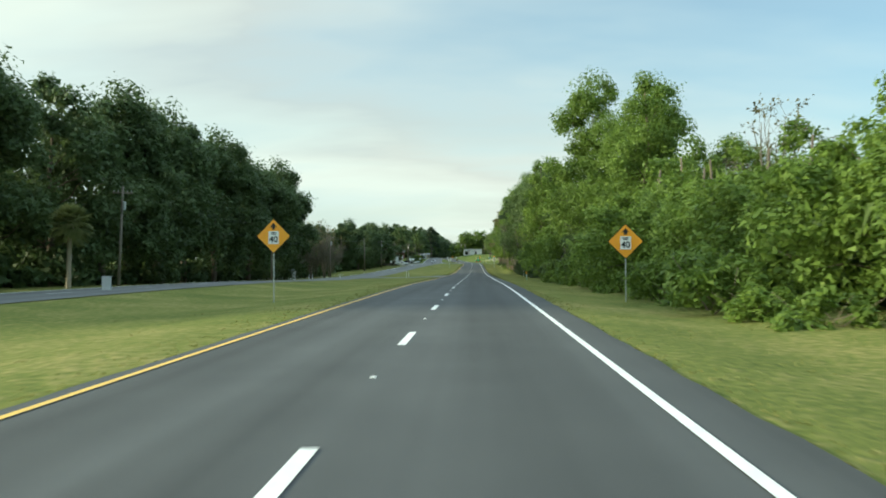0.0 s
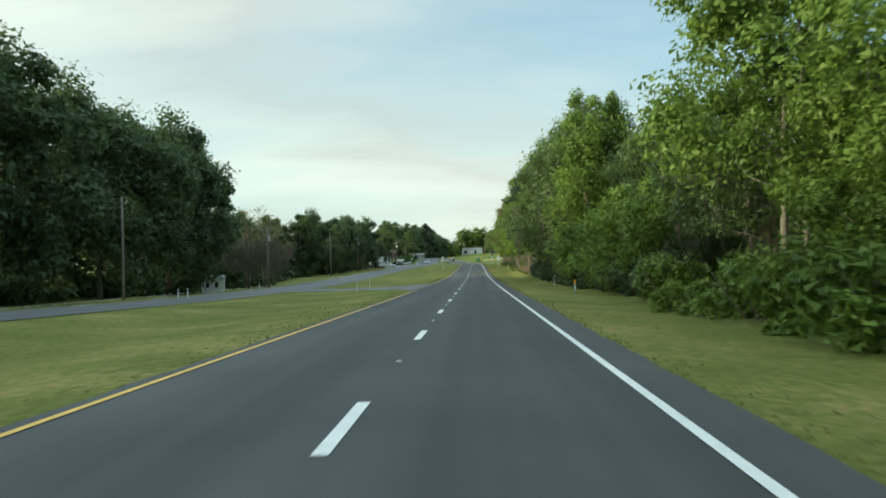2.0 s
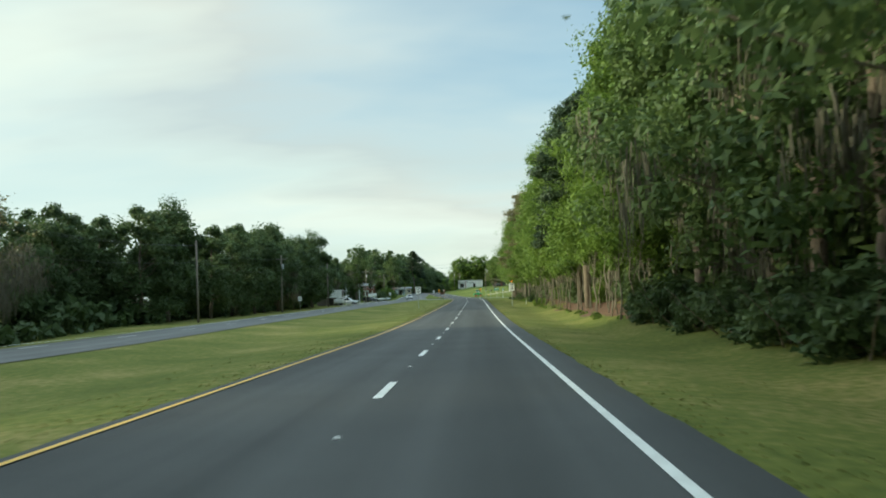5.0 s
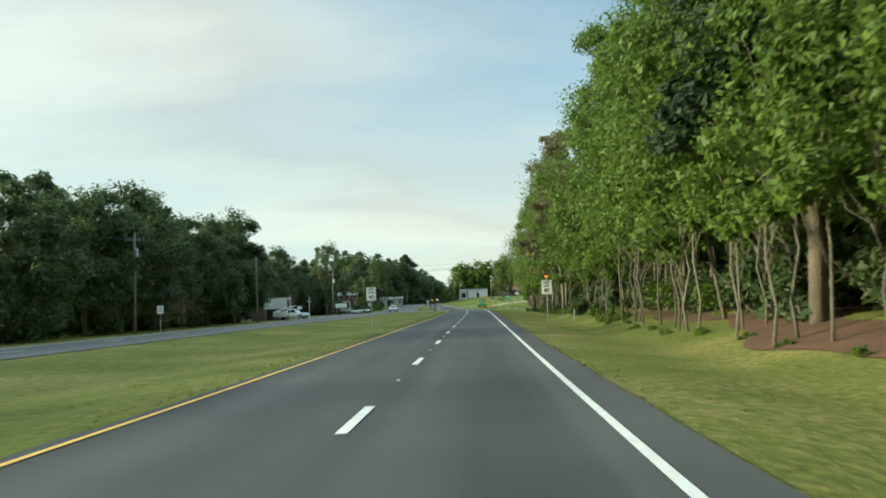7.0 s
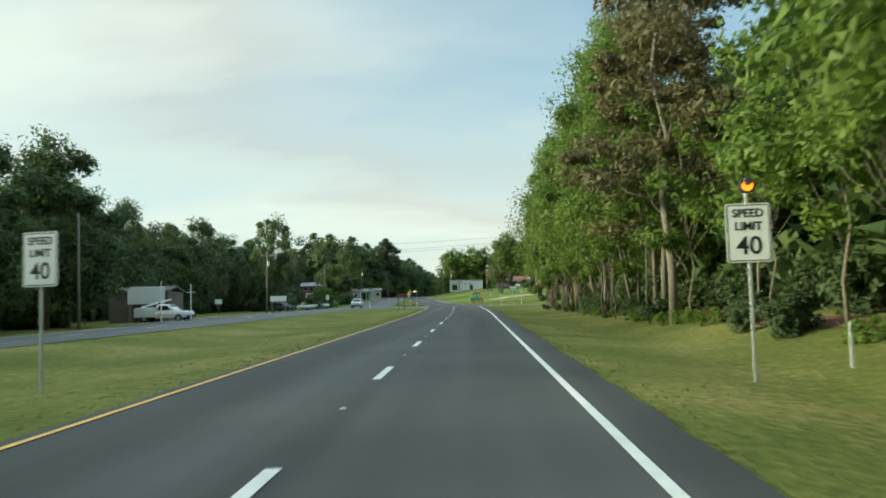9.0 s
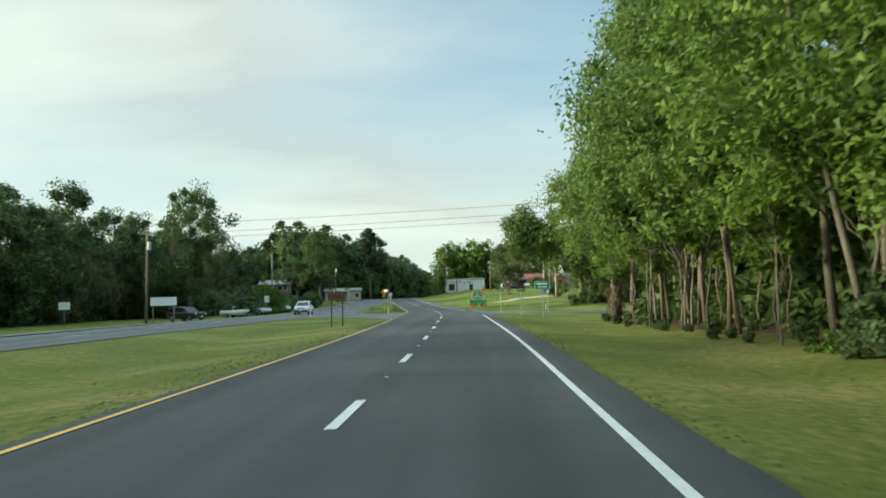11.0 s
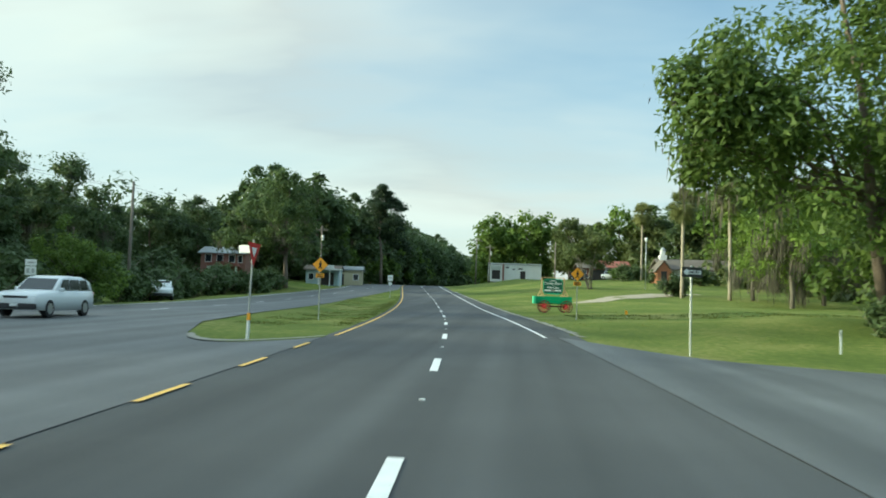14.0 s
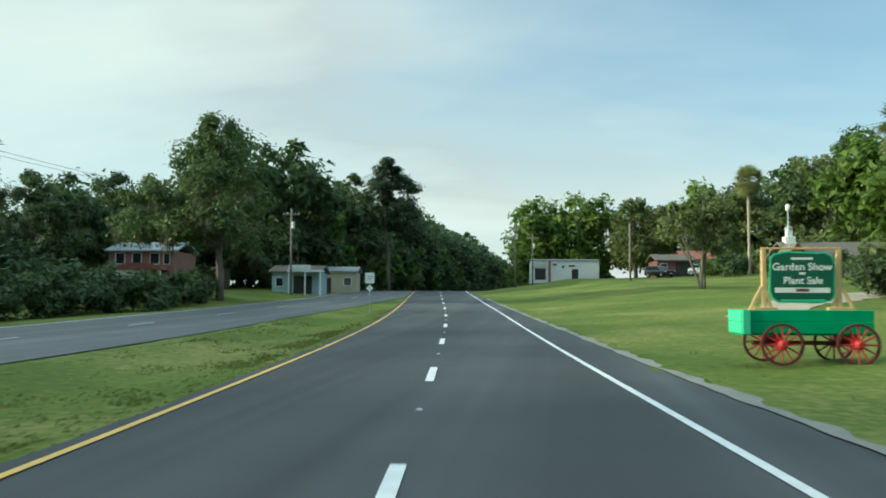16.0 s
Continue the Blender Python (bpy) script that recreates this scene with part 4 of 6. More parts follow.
grass = np.concatenate([patchy(blades(6000, 7, 34, 442, 449, 0.11, 0.05)), blades(30000, EDGE + 0.02, 10.6, 4, 400, 0.03, 0.04), blades(26000, YELLOW - 0.25, -13.0, 4, 400, 0.03, 0.04),
                        blades(9000, EDGE + 1.1, 14, 420, 500, 0.03, 0.04), blades(8000, YELLOW - 0.3, -11.0, 425, 500, 0.03, 0.04), patchy(blades(22000, YELLOW - 0.7, -10.8, 421, 480, 0.06, 0.05))])
tagged(new("grass_blades", quads("grass_blades", grass, M_GRASS_BLADE)), "uneven grass blades along the verges", "grass", kind="stuff")

# ---------------------------------------------------------------- signs and posts
M_STEEL = material("galvanised_steel", (0.48, 0.49, 0.48), 0.5, 0.15, scale=3, fine=40, bump=0.1, metal=0.6)
M_WHITE = material("white_sheeting", (0.78, 0.79, 0.77), 0.55, 0.07, scale=2, fine=20, bump=0.05)
M_BLACK = material("black_sheeting", (0.012, 0.012, 0.013), 0.5, 0.2, scale=3, fine=30, bump=0.0)
M_AMBER = material("amber_sheeting", (0.85, 0.37, 0.02), 0.5, 0.08, scale=2, fine=20, bump=0.05)
M_GREEN = material("green_sheeting", (0.018, 0.23, 0.16), 0.5, 0.1, scale=2, fine=20, bump=0.05)
M_RED = material("red_sheeting", (0.45, 0.02, 0.02), 0.5, 0.1, scale=2, fine=20, bump=0.05)
M_BROWN_ORANGE = material("faded_orange_board", (0.15, 0.062, 0.030), 0.7, 0.25, scale=2, fine=20, bump=0.1)
M_WOOD_POLE = material("weathered_pole", (0.20, 0.17, 0.14), 0.9, 0.3, scale=1.0, fine=20, bump=0.6)
M_DARK_POST = material("dark_post", (0.03, 0.03, 0.032), 0.7, 0.2, scale=3, fine=30, bump=0.1)
M_WIRE = material("cable", (0.03, 0.03, 0.03), 0.6, 0.2, scale=3, fine=30, bump=0.0)
M_MARKER_GREEN = material("pale_green_plastic", (0.30, 0.50, 0.36), 0.5, 0.1, scale=3, fine=30, bump=0.05)
M_LENS = material("amber_beacon_lens", (0.45, 0.12, 0.01), 0.25, 0.2, scale=4, fine=40, bump=0.1)
M_LENS.node_tree.nodes["Principled BSDF"].inputs["Emission Color"].default_value = (1.0, 0.22, 0.01, 1)
M_LENS.node_tree.nodes["Principled BSDF"].inputs["Emission Strength"].default_value = 1.6


def lettering(text, size, mat, m, parent, name="lettering", heavy=0.0):
    """Raised letters as a mesh; they face the thing's front (-y)."""
    cu = bpy.data.curves.new("letters", "FONT")
    cu.body, cu.size, cu.align_x, cu.align_y, cu.extrude, cu.offset = text, size, "CENTER", "CENTER", 0.002, heavy
    tmp = bpy.data.objects.new("letters", cu)
    scene.collection.objects.link(tmp)
    bpy.context.view_layer.update()
    me = bpy.data.meshes.new_from_object(tmp.evaluated_get(bpy.context.evaluated_depsgraph_get()))
    bpy.data.objects.remove(tmp)
    bpy.data.curves.remove(cu)
    me.materials.clear()
    me.materials.append(mat)
    return part(name, me, parent, "", m)


def facing(x, z, y=-0.02):
    return pose(x, y, z, 90, 0, 0)


def rounded(w, h, r, cx=0.0, cz=0.0, n=4):
    pts = []
    for sx, sz, a0 in ((1, 1, 0), (-1, 1, 90), (-1, -1, 180), (1, -1, 270)):
        for i in range(n + 1):
            a = radians(a0 + 90 * i / n)
            pts.append((cx + sx * (w / 2 - r) + r * math.cos(a), cz + sz * (h / 2 - r) + r * math.sin(a)))
    return pts


def diamond(side, r, cz):
    return [(x * math.cos(radians(45)) - z * math.sin(radians(45)), cz + x * math.sin(radians(45)) + z * math.cos(radians(45))) for x, z in rounded(side, side, r)]


def post_part(parent, h, w=0.03, mat=None, name="post", x=0.0, y=0.03):
    return part(name, joined([box(x - w, y - w * 0.6, -0.5, x + w, y + w * 0.6, h)], mat or M_STEEL, 0.006), parent)


def panel(parent, outline, mat, y=-0.012, thick=0.008, name="panel", label=""):
    return part(name, joined([prism(outline, y, y + thick)], mat), parent, label)


def bars(parent, rows, mat, name="text_bar"):
    for x, z, w, h in rows:
        part(name, joined([prism([(x - w / 2, z - h / 2), (x + w / 2, z - h / 2), (x + w / 2, z + h / 2), (x - w / 2, z + h / 2)], -0.024, -0.018)], mat), parent)


def speed_ahead_sign(m, low):
    s = thing("warning_sign", "amber diamond warning sign for a lower speed limit", "road sign", m, "warning signs")
    post_part(s, low + 1.6)
    c = low + 0.86
    panel(s, diamond(1.22, 0.06, c), M_BLACK, -0.006, 0.006, "border")
    panel(s, diamond(1.17, 0.05, c), M_AMBER)
    panel(s, [(-0.07, c + 0.33), (0.07, c + 0.33), (0.07, c + 0.45), (0.17, c + 0.45), (0, c + 0.66), (-0.17, c + 0.45), (-0.07, c + 0.45)], M_BLACK, -0.018, 0.006, "arrow", "black arrow")
    panel(s, rounded(0.52, 0.64, 0.03, 0, c - 0.07), M_WHITE, -0.018, 0.006, "plate", "small white speed plate")
    bars(s, [(0, c + 0.17, 0.30, 0.045), (0, c + 0.10, 0.24, 0.045)], M_BLACK)
    lettering("40", 0.43, M_BLACK, facing(0, c - 0.17, -0.022), s, heavy=0.008)
    return s


def speed_sign(m, low, beacon=False):
    s = thing("speed_limit_sign", "white speed limit sign reading 40" + (" below a glowing amber beacon" if beacon else " in the grass median"), "road sign", m, "speed limit signs")
    post_part(s, low + (1.75 if beacon else 1.15), 0.035)
    c = low + 0.61
    panel(s, rounded(0.91, 1.22, 0.05, 0, c), M_WHITE)
    o, i = rounded(0.86, 1.17, 0.04, 0, c), rounded(0.82, 1.13, 0.03, 0, c)
    k = len(o)
    v = [(x, -0.0165, z) for x, z in o] + [(x, -0.0165, z) for x, z in i]
    part("border", mesh_from("border", v, [(j, (j + 1) % k, k + (j + 1) % k, k + j) for j in range(k)], M_BLACK), s)
    for text, size, dz in (("SPEED", 0.235, 0.40), ("LIMIT", 0.235, 0.13), ("40", 0.52, -0.28)):
        lettering(text, size, M_BLACK, facing(0, c + dz, -0.016), s, heavy=0.006)
    if beacon:
        b = part("beacon", joined([tube([(0, 0.10, low + 1.58), (0, -0.12, low + 1.58)], [0.14, 0.16], 14)], M_DARK_POST, smooth=False), s, "black beacon housing")
        part("lens", joined([tube([(0, -0.10, low + 1.58), (0, -0.135, low + 1.58)], [0.125, 0.11], 14)], M_LENS), b, "glowing amber lens")
        part("visor", joined([tube([(0, -0.12, low + 1.66), (0, -0.26, low + 1.67)], [0.09, 0.07], 8)], M_DARK_POST), b)
    return s


def crossing_sign(m, low):
    s = thing("crossing_sign", "amber diamond pedestrian crossing sign with a small arrow plate", "road sign", m, "crossing signs")
    post_part(s, low + 0.95, 0.028)
    c = low + 0.43
    panel(s, diamond(0.62, 0.04, c), M_BLACK, -0.006, 0.006, "border")
    panel(s, diamond(0.585, 0.035, c), M_AMBER)
    panel(s, [(-0.03, c + 0.12), (0.05, c + 0.12), (0.09, c - 0.02), (0.06, c - 0.03), (0.04, c + 0.02), (0.04, c - 0.06), (0.10, c - 0.22), (0.05, c - 0.22), (0, c - 0.1), (-0.08, c - 0.22), (-0.12, c - 0.2), (-0.03, c - 0.04), (-0.05, c + 0.0), (-0.1, c + 0.02)], M_BLACK, -0.018, 0.006, "symbol", "black symbol")
    part("symbol_top", joined([tube([(0.01, -0.012, c + 0.17), (0.01, -0.018, c + 0.17)], [0.045, 0.045], 12)], M_BLACK), s)
    panel(s, rounded(0.46, 0.24, 0.02, 0, low - 0.15), M_AMBER, -0.012, 0.008, "arrow_plate", "amber arrow plate")
    bars(s, [(0, low - 0.10, 0.30, 0.05), (0, low - 0.20, 0.34, 0.05)], M_BLACK)
    return s


def yield_sign(m):
    s = thing("yield_sign", "red and white triangular yield sign turned towards the crossing", "road sign", m)
    post_part(s, 3.05, 0.03)
    part("foot_sleeve", joined([box(-0.045, -0.015, 0.0, 0.045, 0.055, 0.62)], M_WHITE, 0.005), s, "white plastic foot sleeve")
    part("sleeve_band", joined([box(-0.048, -0.018, 0.62, 0.048, 0.058, 0.85)], M_AMBER, 0.005), s, "yellow reflective band")
    tri = lambda r, c: [(r * math.sin(radians(a)), c + r * math.cos(radians(a))) for a in (60, 180, 300)]
    panel(s, tri(0.47, 2.72), M_RED)
    panel(s, tri(0.20, 2.72), M_WHITE, -0.018, 0.006, "centre", "white centre")
    part("side_plate", joined([box(-0.006, 0.04, 2.66, 0.006, 0.60, 2.90)], M_WHITE, 0.003), s, "white one-way plate seen from its back", pose(0, 0, 0, 0, 0, -14))
    return s


def one_way_sign(m):
    s = thing("one_way_sign", "black and white one-way arrow sign at the side road", "road sign", m, "one-way signs")
    post_part(s, 2.75, 0.03)
    panel(s, rounded(0.92, 0.31, 0.03, 0, 2.55), M_BLACK)
    panel(s, [(-0.41, 2.55), (-0.22, 2.66), (-0.22, 2.61), (0.40, 2.61), (0.40, 2.49), (-0.22, 2.49), (-0.22, 2.44)], M_WHITE, -0.018, 0.006, "arrow", "white arrow")
    lettering("ONE WAY", 0.105, M_BLACK, facing(0.08, 2.55, -0.022), s, heavy=0.003)
    return s


def marker_post(m, h=1.0, mat=None, label="slim white plastic marker post in grass"):
    s = thing("marker_post", label, "marker post", m, "marker posts")
    part("post", joined([prism([(-0.035, -0.3), (0.035, -0.3), (0.035, h - 0.02), (0.02, h), (-0.02, h), (-0.035, h - 0.02)], -0.012, 0.012)], mat or M_WHITE, 0.004), s)
    part("band", joined([box(-0.032, -0.016, h - 0.22, 0.032, -0.012, h - 0.08)], M_STEEL), s, "grey reflective band")
    return s


def small_sign(m, w, h, low, label, mats=(None,), group=""):
    s = thing("road_sign", label, "road sign", m, group)
    post_part(s, low + h, 0.03)
    panel(s, rounded(w, h, 0.03, 0, low + h / 2), M_WHITE)
    return s


speed_ahead_sign(place(-9.98, 40.6, -2), 2.42)
speed_ahead_sign(place(7.28, 40.7, -3), 2.10)
speed_sign(place(-9.05, 285.1, -12), 2.36)
speed_sign(place(6.25, 284.3, -3), 2.46, True)
crossing_sign(place(-12.2, 434.6, 6), 2.55)
crossing_sign(place(2.05, 441.7, 6), 2.35)
yield_sign(place(-9.6, 414.9, 80, -0.06) @ pose(0, 0, 0, 0, 3, 0))
one_way_sign(place(4.75, 392.0, 35, -0.25))
one_way_sign(place(3.72, 416.7, 38, 0.02))
for x, y, h in ((8.6, 150.5, 1.05), (8.6, 285.2, 1.0), (-11.6, 138.5, 1.1), (-12.8, 157.4, 1.0), (9.3, 419.8, 0.8), (12.4, 390.4, 1.15), (-16.4, 402.5, 1.2), (-26.5, 131.0, 0.8), (-26.5, 133.5, 0.8), (-25.5, 155.0, 0.9)):
    marker_post(place(x, y, rnd.uniform(-8, 8)), h)

pm = thing("pipeline_marker", "pale green marker post with an orange top", "marker post", place(7.3, 120.4))
part("post", joined([tube([(0, 0, -0.3), (0, 0, 0.72), (0, 0, 0.8)], [0.065, 0.065, 0.06], 12)], M_MARKER_GREEN, smooth=True), pm)
part("cap", joined([tube([(0, 0, 0.8), (0, 0, 1.08), (0, 0, 1.11)], [0.07, 0.07, 0.05], 12)], M_AMBER), pm, "orange cap")
part("label_plate", joined([box(-0.045, -0.075, 0.3, 0.045, -0.064, 0.6)], M_WHITE, 0.003), pm)
for x, y in ((9.6, 66.0), (10.0, 69.0)):
    pp = thing("stake", "thin yellow wooden stake in the grass", "stake", place(x, y), "stakes")
    part("rod", joined([box(-0.03, -0.02, -0.3, 0.03, 0.02, 0.9)], M_AMBER, 0.004), pp)

fl = thing("marker_flag", "small yellow utility marker beside the ditch", "marker", place(5.2, 443.0))
part("rod", joined([tube([(0, 0, -0.2), (0, 0, 0.5)], [0.012, 0.012], 6)], M_STEEL), fl)
part("plate", joined([prism(rounded(0.16, 0.24, 0.02, 0, 0.42), -0.02, -0.01)], M_AMBER), fl, "yellow plate")

# green town sign: place name and number as bars
g = thing("town_sign", "green sign with white border and two lines of text", "road sign", place(6.45, 389.7, 2))
post_part(g, 3.05, 0.03)
c = 2.75
panel(g, rounded(0.30, 0.34, 0.10, 0, c - 0.56), M_STEEL, -0.012, 0.008, "lower_plate", "small grey shield plate")
panel(g, rounded(1.30, 0.68, 0.05, 0, c), M_WHITE, -0.008, 0.006, "border")
panel(g, rounded(1.26, 0.64, 0.04, 0, c), M_GREEN, -0.014, 0.006)
bars(g, [(0, c + 0.13, 0.95, 0.14), (-0.22, c - 0.14, 0.30, 0.10), (0.22, c - 0.14, 0.42, 0.10)], M_WHITE)
# orange board on two dark posts, in the median before the crossing
b = thing("board_sign", "faded orange board on two dark posts in the median", "road sign", place(-8.5, 371.4, 4))
for x in (-0.38, 0.34):
    post_part(b, 1.75, 0.035, M_DARK_POST, "post", x)
panel(b, rounded(1.14, 0.50, 0.03, 0, 1.95), M_BROWN_ORANGE, -0.02, 0.02)
bars(b, [(-0.1, 2.06, 0.7, 0.06), (0.03, 1.93, 0.85, 0.06)], M_DARK_POST)
# white signs beside the far carriageway and at the median's end
r = small_sign(place(-29.6, 289.5, 0), 0.62, 0.76, 1.75, "small white sign with dark text beside the far carriageway")
bars(r, [(0, 2.28, 0.05, 0.26), (0, 2.05, 0.3, 0.05)], M_BLACK)
r = small_sign(place(-29.2, 435.6, 4), 0.66, 0.36, 2.35, "two white route plates on one post")
part("lower_plate", joined([prism(rounded(0.66, 0.5, 0.03, 0, 2.06), -0.012, -0.004)], M_WHITE), r, "white route plate with dark bars")
bars(r, [(0, 2.53, 0.4, 0.1), (-0.15, 2.06, 0.14, 0.26), (0.15, 2.06, 0.14, 0.26)], M_STEEL)
r = small_sign(place(-16.8, 490, 8), 0.62, 0.72, 2.05, "white sign above a small white diamond on one post")
part("diamond_plate", joined([prism(diamond(0.36, 0.03, 1.72), -0.012, -0.004)], M_WHITE), r, "white diamond plate")
bars(r, [(0, 2.5, 0.4, 0.07), (0, 2.35, 0.3, 0.07)], M_STEEL)
st = thing("street_name_sign", "green street name blades above a small white plate", "road sign", place(9.0, 412.9, 20))
post_part(st, 2.75, 0.028)
panel(st, rounded(0.75, 0.18, 0.02, 0.1, 2.66), M_GREEN)
part("cross_blade", joined([box(-0.005, -0.4, 2.78, 0.005, 0.4, 2.94)], M_GREEN, 0.002), st)
panel(st, rounded(0.36, 0.40, 0.03, 0, 2.25), M_WHITE, -0.012, 0.008, "plate", "small white plate")
bars(st, [(0.1, 2.66, 0.5, 0.08)], M_WHITE)
# the signboard by the yard
sb = thing("yard_signboard", "white signboard with rows of text on two posts", "sign", place(-31.0, 400.5, 6))
for x in (-1.05, 1.05):
    post_part(sb, 2.3, 0.06, M_WOOD_POLE, "post", x)
panel(sb, rounded(2.6, 0.85, 0.03, 0, 2.2), M_WHITE, -0.03, 0.03)
bars(sb, [(0, 2.42, 2.2, 0.09), (0, 2.2, 2.3, 0.09), (0, 1.98, 2.0, 0.09)], M_STEEL)

# ---------------------------------------------------------------- poles and cables


def utility_pole(x, y, h, lean=0.0, arm=True, label="weathered wooden utility pole with a crossarm"):
    p = thing("utility_pole", label, "utility pole", place(x, y) @ pose(0, 0, 0, 0, lean, 0), "utility poles")
    part("pole", joined([tube([(0, 0, -0.5), (0, 0, h * 0.5), (0, 0, h)], [0.15, 0.13, 0.10], 10)], M_WOOD_POLE, smooth=True), p)
    if arm:
        part("crossarm", joined([box(-1.0, -0.05, h - 0.75, 1.0, 0.05, h - 0.62)], M_WOOD_POLE, 0.01), p)
        for i in (-0.9, -0.45, 0.45, 0.9):
            part("insulator", joined([tube([(i, 0, h - 0.62), (i, 0, h - 0.5), (i, 0, h - 0.46)], [0.03, 0.05, 0.03], 8)], M_STEEL), p)
        part("transformer", joined([tube([(0.26, -0.1, h - 2.4), (0.26, -0.1, h - 2.35), (0.26, -0.1, h - 1.6), (0.26, -0.1, h - 1.55)], [0.14, 0.18, 0.18, 0.12], 12)], M_STEEL), p, "grey steel transformer can")
    return p


def cable(a, b, sag, r=0.012):
    pts = [Vector(a).lerp(Vector(b), i / 16) - Vector((0, 0, sag * 4 * (i / 16) * (1 - i / 16))) for i in range(17)]
    ob = new("overhead_cable", joined([tube(pts, [r] * 17, 4)], M_WIRE))
    tagged(ob, "thin black overhead cable between poles", "cable", "overhead cables")


line = [(-35.6, 81.4), (-34.0, 137), (-34.0, 193), (-33.5, 249), (-33.5, 293), (-33.2, 337), (-33.0, 401), (-33.5, 456.5), (-34.5, 528), (-40.0, 592)]
for i, (x, y) in enumerate(line):
    utility_pole(x, y, 10.0, 2.5 if i == 0 else rnd.uniform(-1, 1), i % 2 == 0)
for (x0, y0), (x1, y1) in zip(line, line[1:]):
    for dx, h in ((-0.5, 9.4), (0.5, 9.4), (0.0, 7.4)):
        cable((x0 + dx, y0, float(ground(x0, y0)) + h), (x1 + dx, y1, float(ground(x1, y1)) + h), 0.7)
for x, y, h in ((17.3, 418.4, 5.6), (-10.0, 562, 9.8), (-7.6, 575, 8.5), (5.2, 540, 7.2), (40, 404, 12.9)):
    utility_pole(x, y, h, rnd.uniform(-1, 1), h > 8, "plain wooden pole at the lawn's edge" if h < 8 else "weathered wooden utility pole with a crossarm")
for z0, z1, y0, y1 in ((10.8, 13.8, 401, 404), (9.8, 12.9, 401, 404), (10.0, 12.9, 408, 412)):
    cable((-33, y0, z0), (40, y1, z1), 0.4, 0.016)
lp = thing("lamp_post", "slim pale lamp post on the lawn", "lamp post", place(17.4, 515.5))
part("pole", joined([tube([(0, 0, -0.4), (0, 0, 3.5), (0, 0, 7.0)], [0.09, 0.075, 0.06], 10)], M_STEEL, smooth=True), lp)
part("head", joined([tube([(0, 0, 6.95), (0, 0, 7.1), (0, 0, 7.5), (0, 0, 7.62)], [0.08, 0.2, 0.22, 0.08], 10)], M_WHITE, smooth=True), lp, "white lamp head")

# ---------------------------------------------------------------- palms


def palm(x, y, h, r, seed, label):
    rg = np.random.default_rng(seed)
    p = thing("palm_tree", label, "palm", place(x, y), "palms")
    bend = rg.normal(size=2) * 0.25
    pts = [(bend[0] * (i / 8) ** 2, bend[1] * (i / 8) ** 2, -0.4 + (h + 0.4) * i / 8) for i in range(9)]
    part("trunk", joined([tube(pts, [0.26, 0.22, 0.2, 0.19, 0.19, 0.19, 0.2, 0.22, 0.26], 9)], M_PALM_BARK, smooth=True), p)
    top = np.array(pts[-1])
    vs = []
    for i in range(96):
        a, el = rg.random() * 2 * np.pi, radians(rg.uniform(-72, 84))
        d = np.array([math.cos(a) * math.cos(el), math.sin(a) * math.cos(el), math.sin(el)])
        stem = top + d * r * 0.45
        side = np.cross(d, [0, 0, 1.0])
        side /= np.linalg.norm(side)
        nrm = np.cross(side, d)
        for k in range(13):
            w = radians(-85 + 170 * k / 12)
            q = d * math.cos(w) + side * math.sin(w)
            L = r * 0.55 * (0.75 + 0.25 * math.cos(w)) * rg.uniform(0.85, 1.1)
            cross = np.cross(q, nrm) * 0.075
            tip = stem + q * L - np.array([0, 0, 0.24 * L * abs(math.sin(w)) + 0.14 * L])
            vs.append([stem - cross * 0.3, stem + q * L * 0.5 + cross, tip, stem + q * L * 0.5 - cross])
        vs.append([top - side * 0.03, top + side * 0.03, stem + side * 0.02, stem - side * 0.02])
    part("fronds", quads("fronds", np.array(vs), M_PALM), p)
    return p


palm(17.6, 489.4, 10.9, 2.35, 1, "tall palm with a bare grey trunk on the lawn")
palm(22.0, 551, 12.8, 2.6, 2, "tall palm beyond the lawn")
palm(-33.0, 66.0, 5.2, 2.0, 3, "palm at the dark wood's edge")
palm(22.2, 486, 11.4, 2.2, 4, "tall palm among trees behind the lawn")
stump = thing("palm_stump", "ragged brown palm trunk with old leaf stubs", "palm", place(11.3, 381.5))
part("trunk", joined([tube([(0, 0, -0.3), (0.05, 0, 1.2), (0.15, 0.05, 2.6)], [0.42, 0.45, 0.36], 10)], M_BARK, smooth=True), stump)
rg = np.random.default_rng(5)
stub = mesh_from("leaf_stub", [(-0.06, 0, -0.05), (0.06, 0, -0.05), (0.05, 0.06, 0.02), (-0.05, 0.06, 0.02), (-0.03, 0.30, 0.26), (0.03, 0.30, 0.26), (0.02, 0.32, 0.31), (-0.02, 0.32, 0.31)],
                 [(0, 1, 5, 4), (3, 2, 6, 7), (0, 4, 7, 3), (1, 2, 6, 5), (4, 5, 6, 7)], M_DEAD_FROND)
for i in range(90):
    a = i * 137.5 + rg.uniform(-12, 12)
    part("leaf_stub", stub, stump, "", pose(0.40 * math.cos(radians(a + 90)) + 0.0004 * i, 0.40 * math.sin(radians(a + 90)), 0.25 + i * 0.026, rg.uniform(-14, 22), rg.uniform(-15, 15), a))
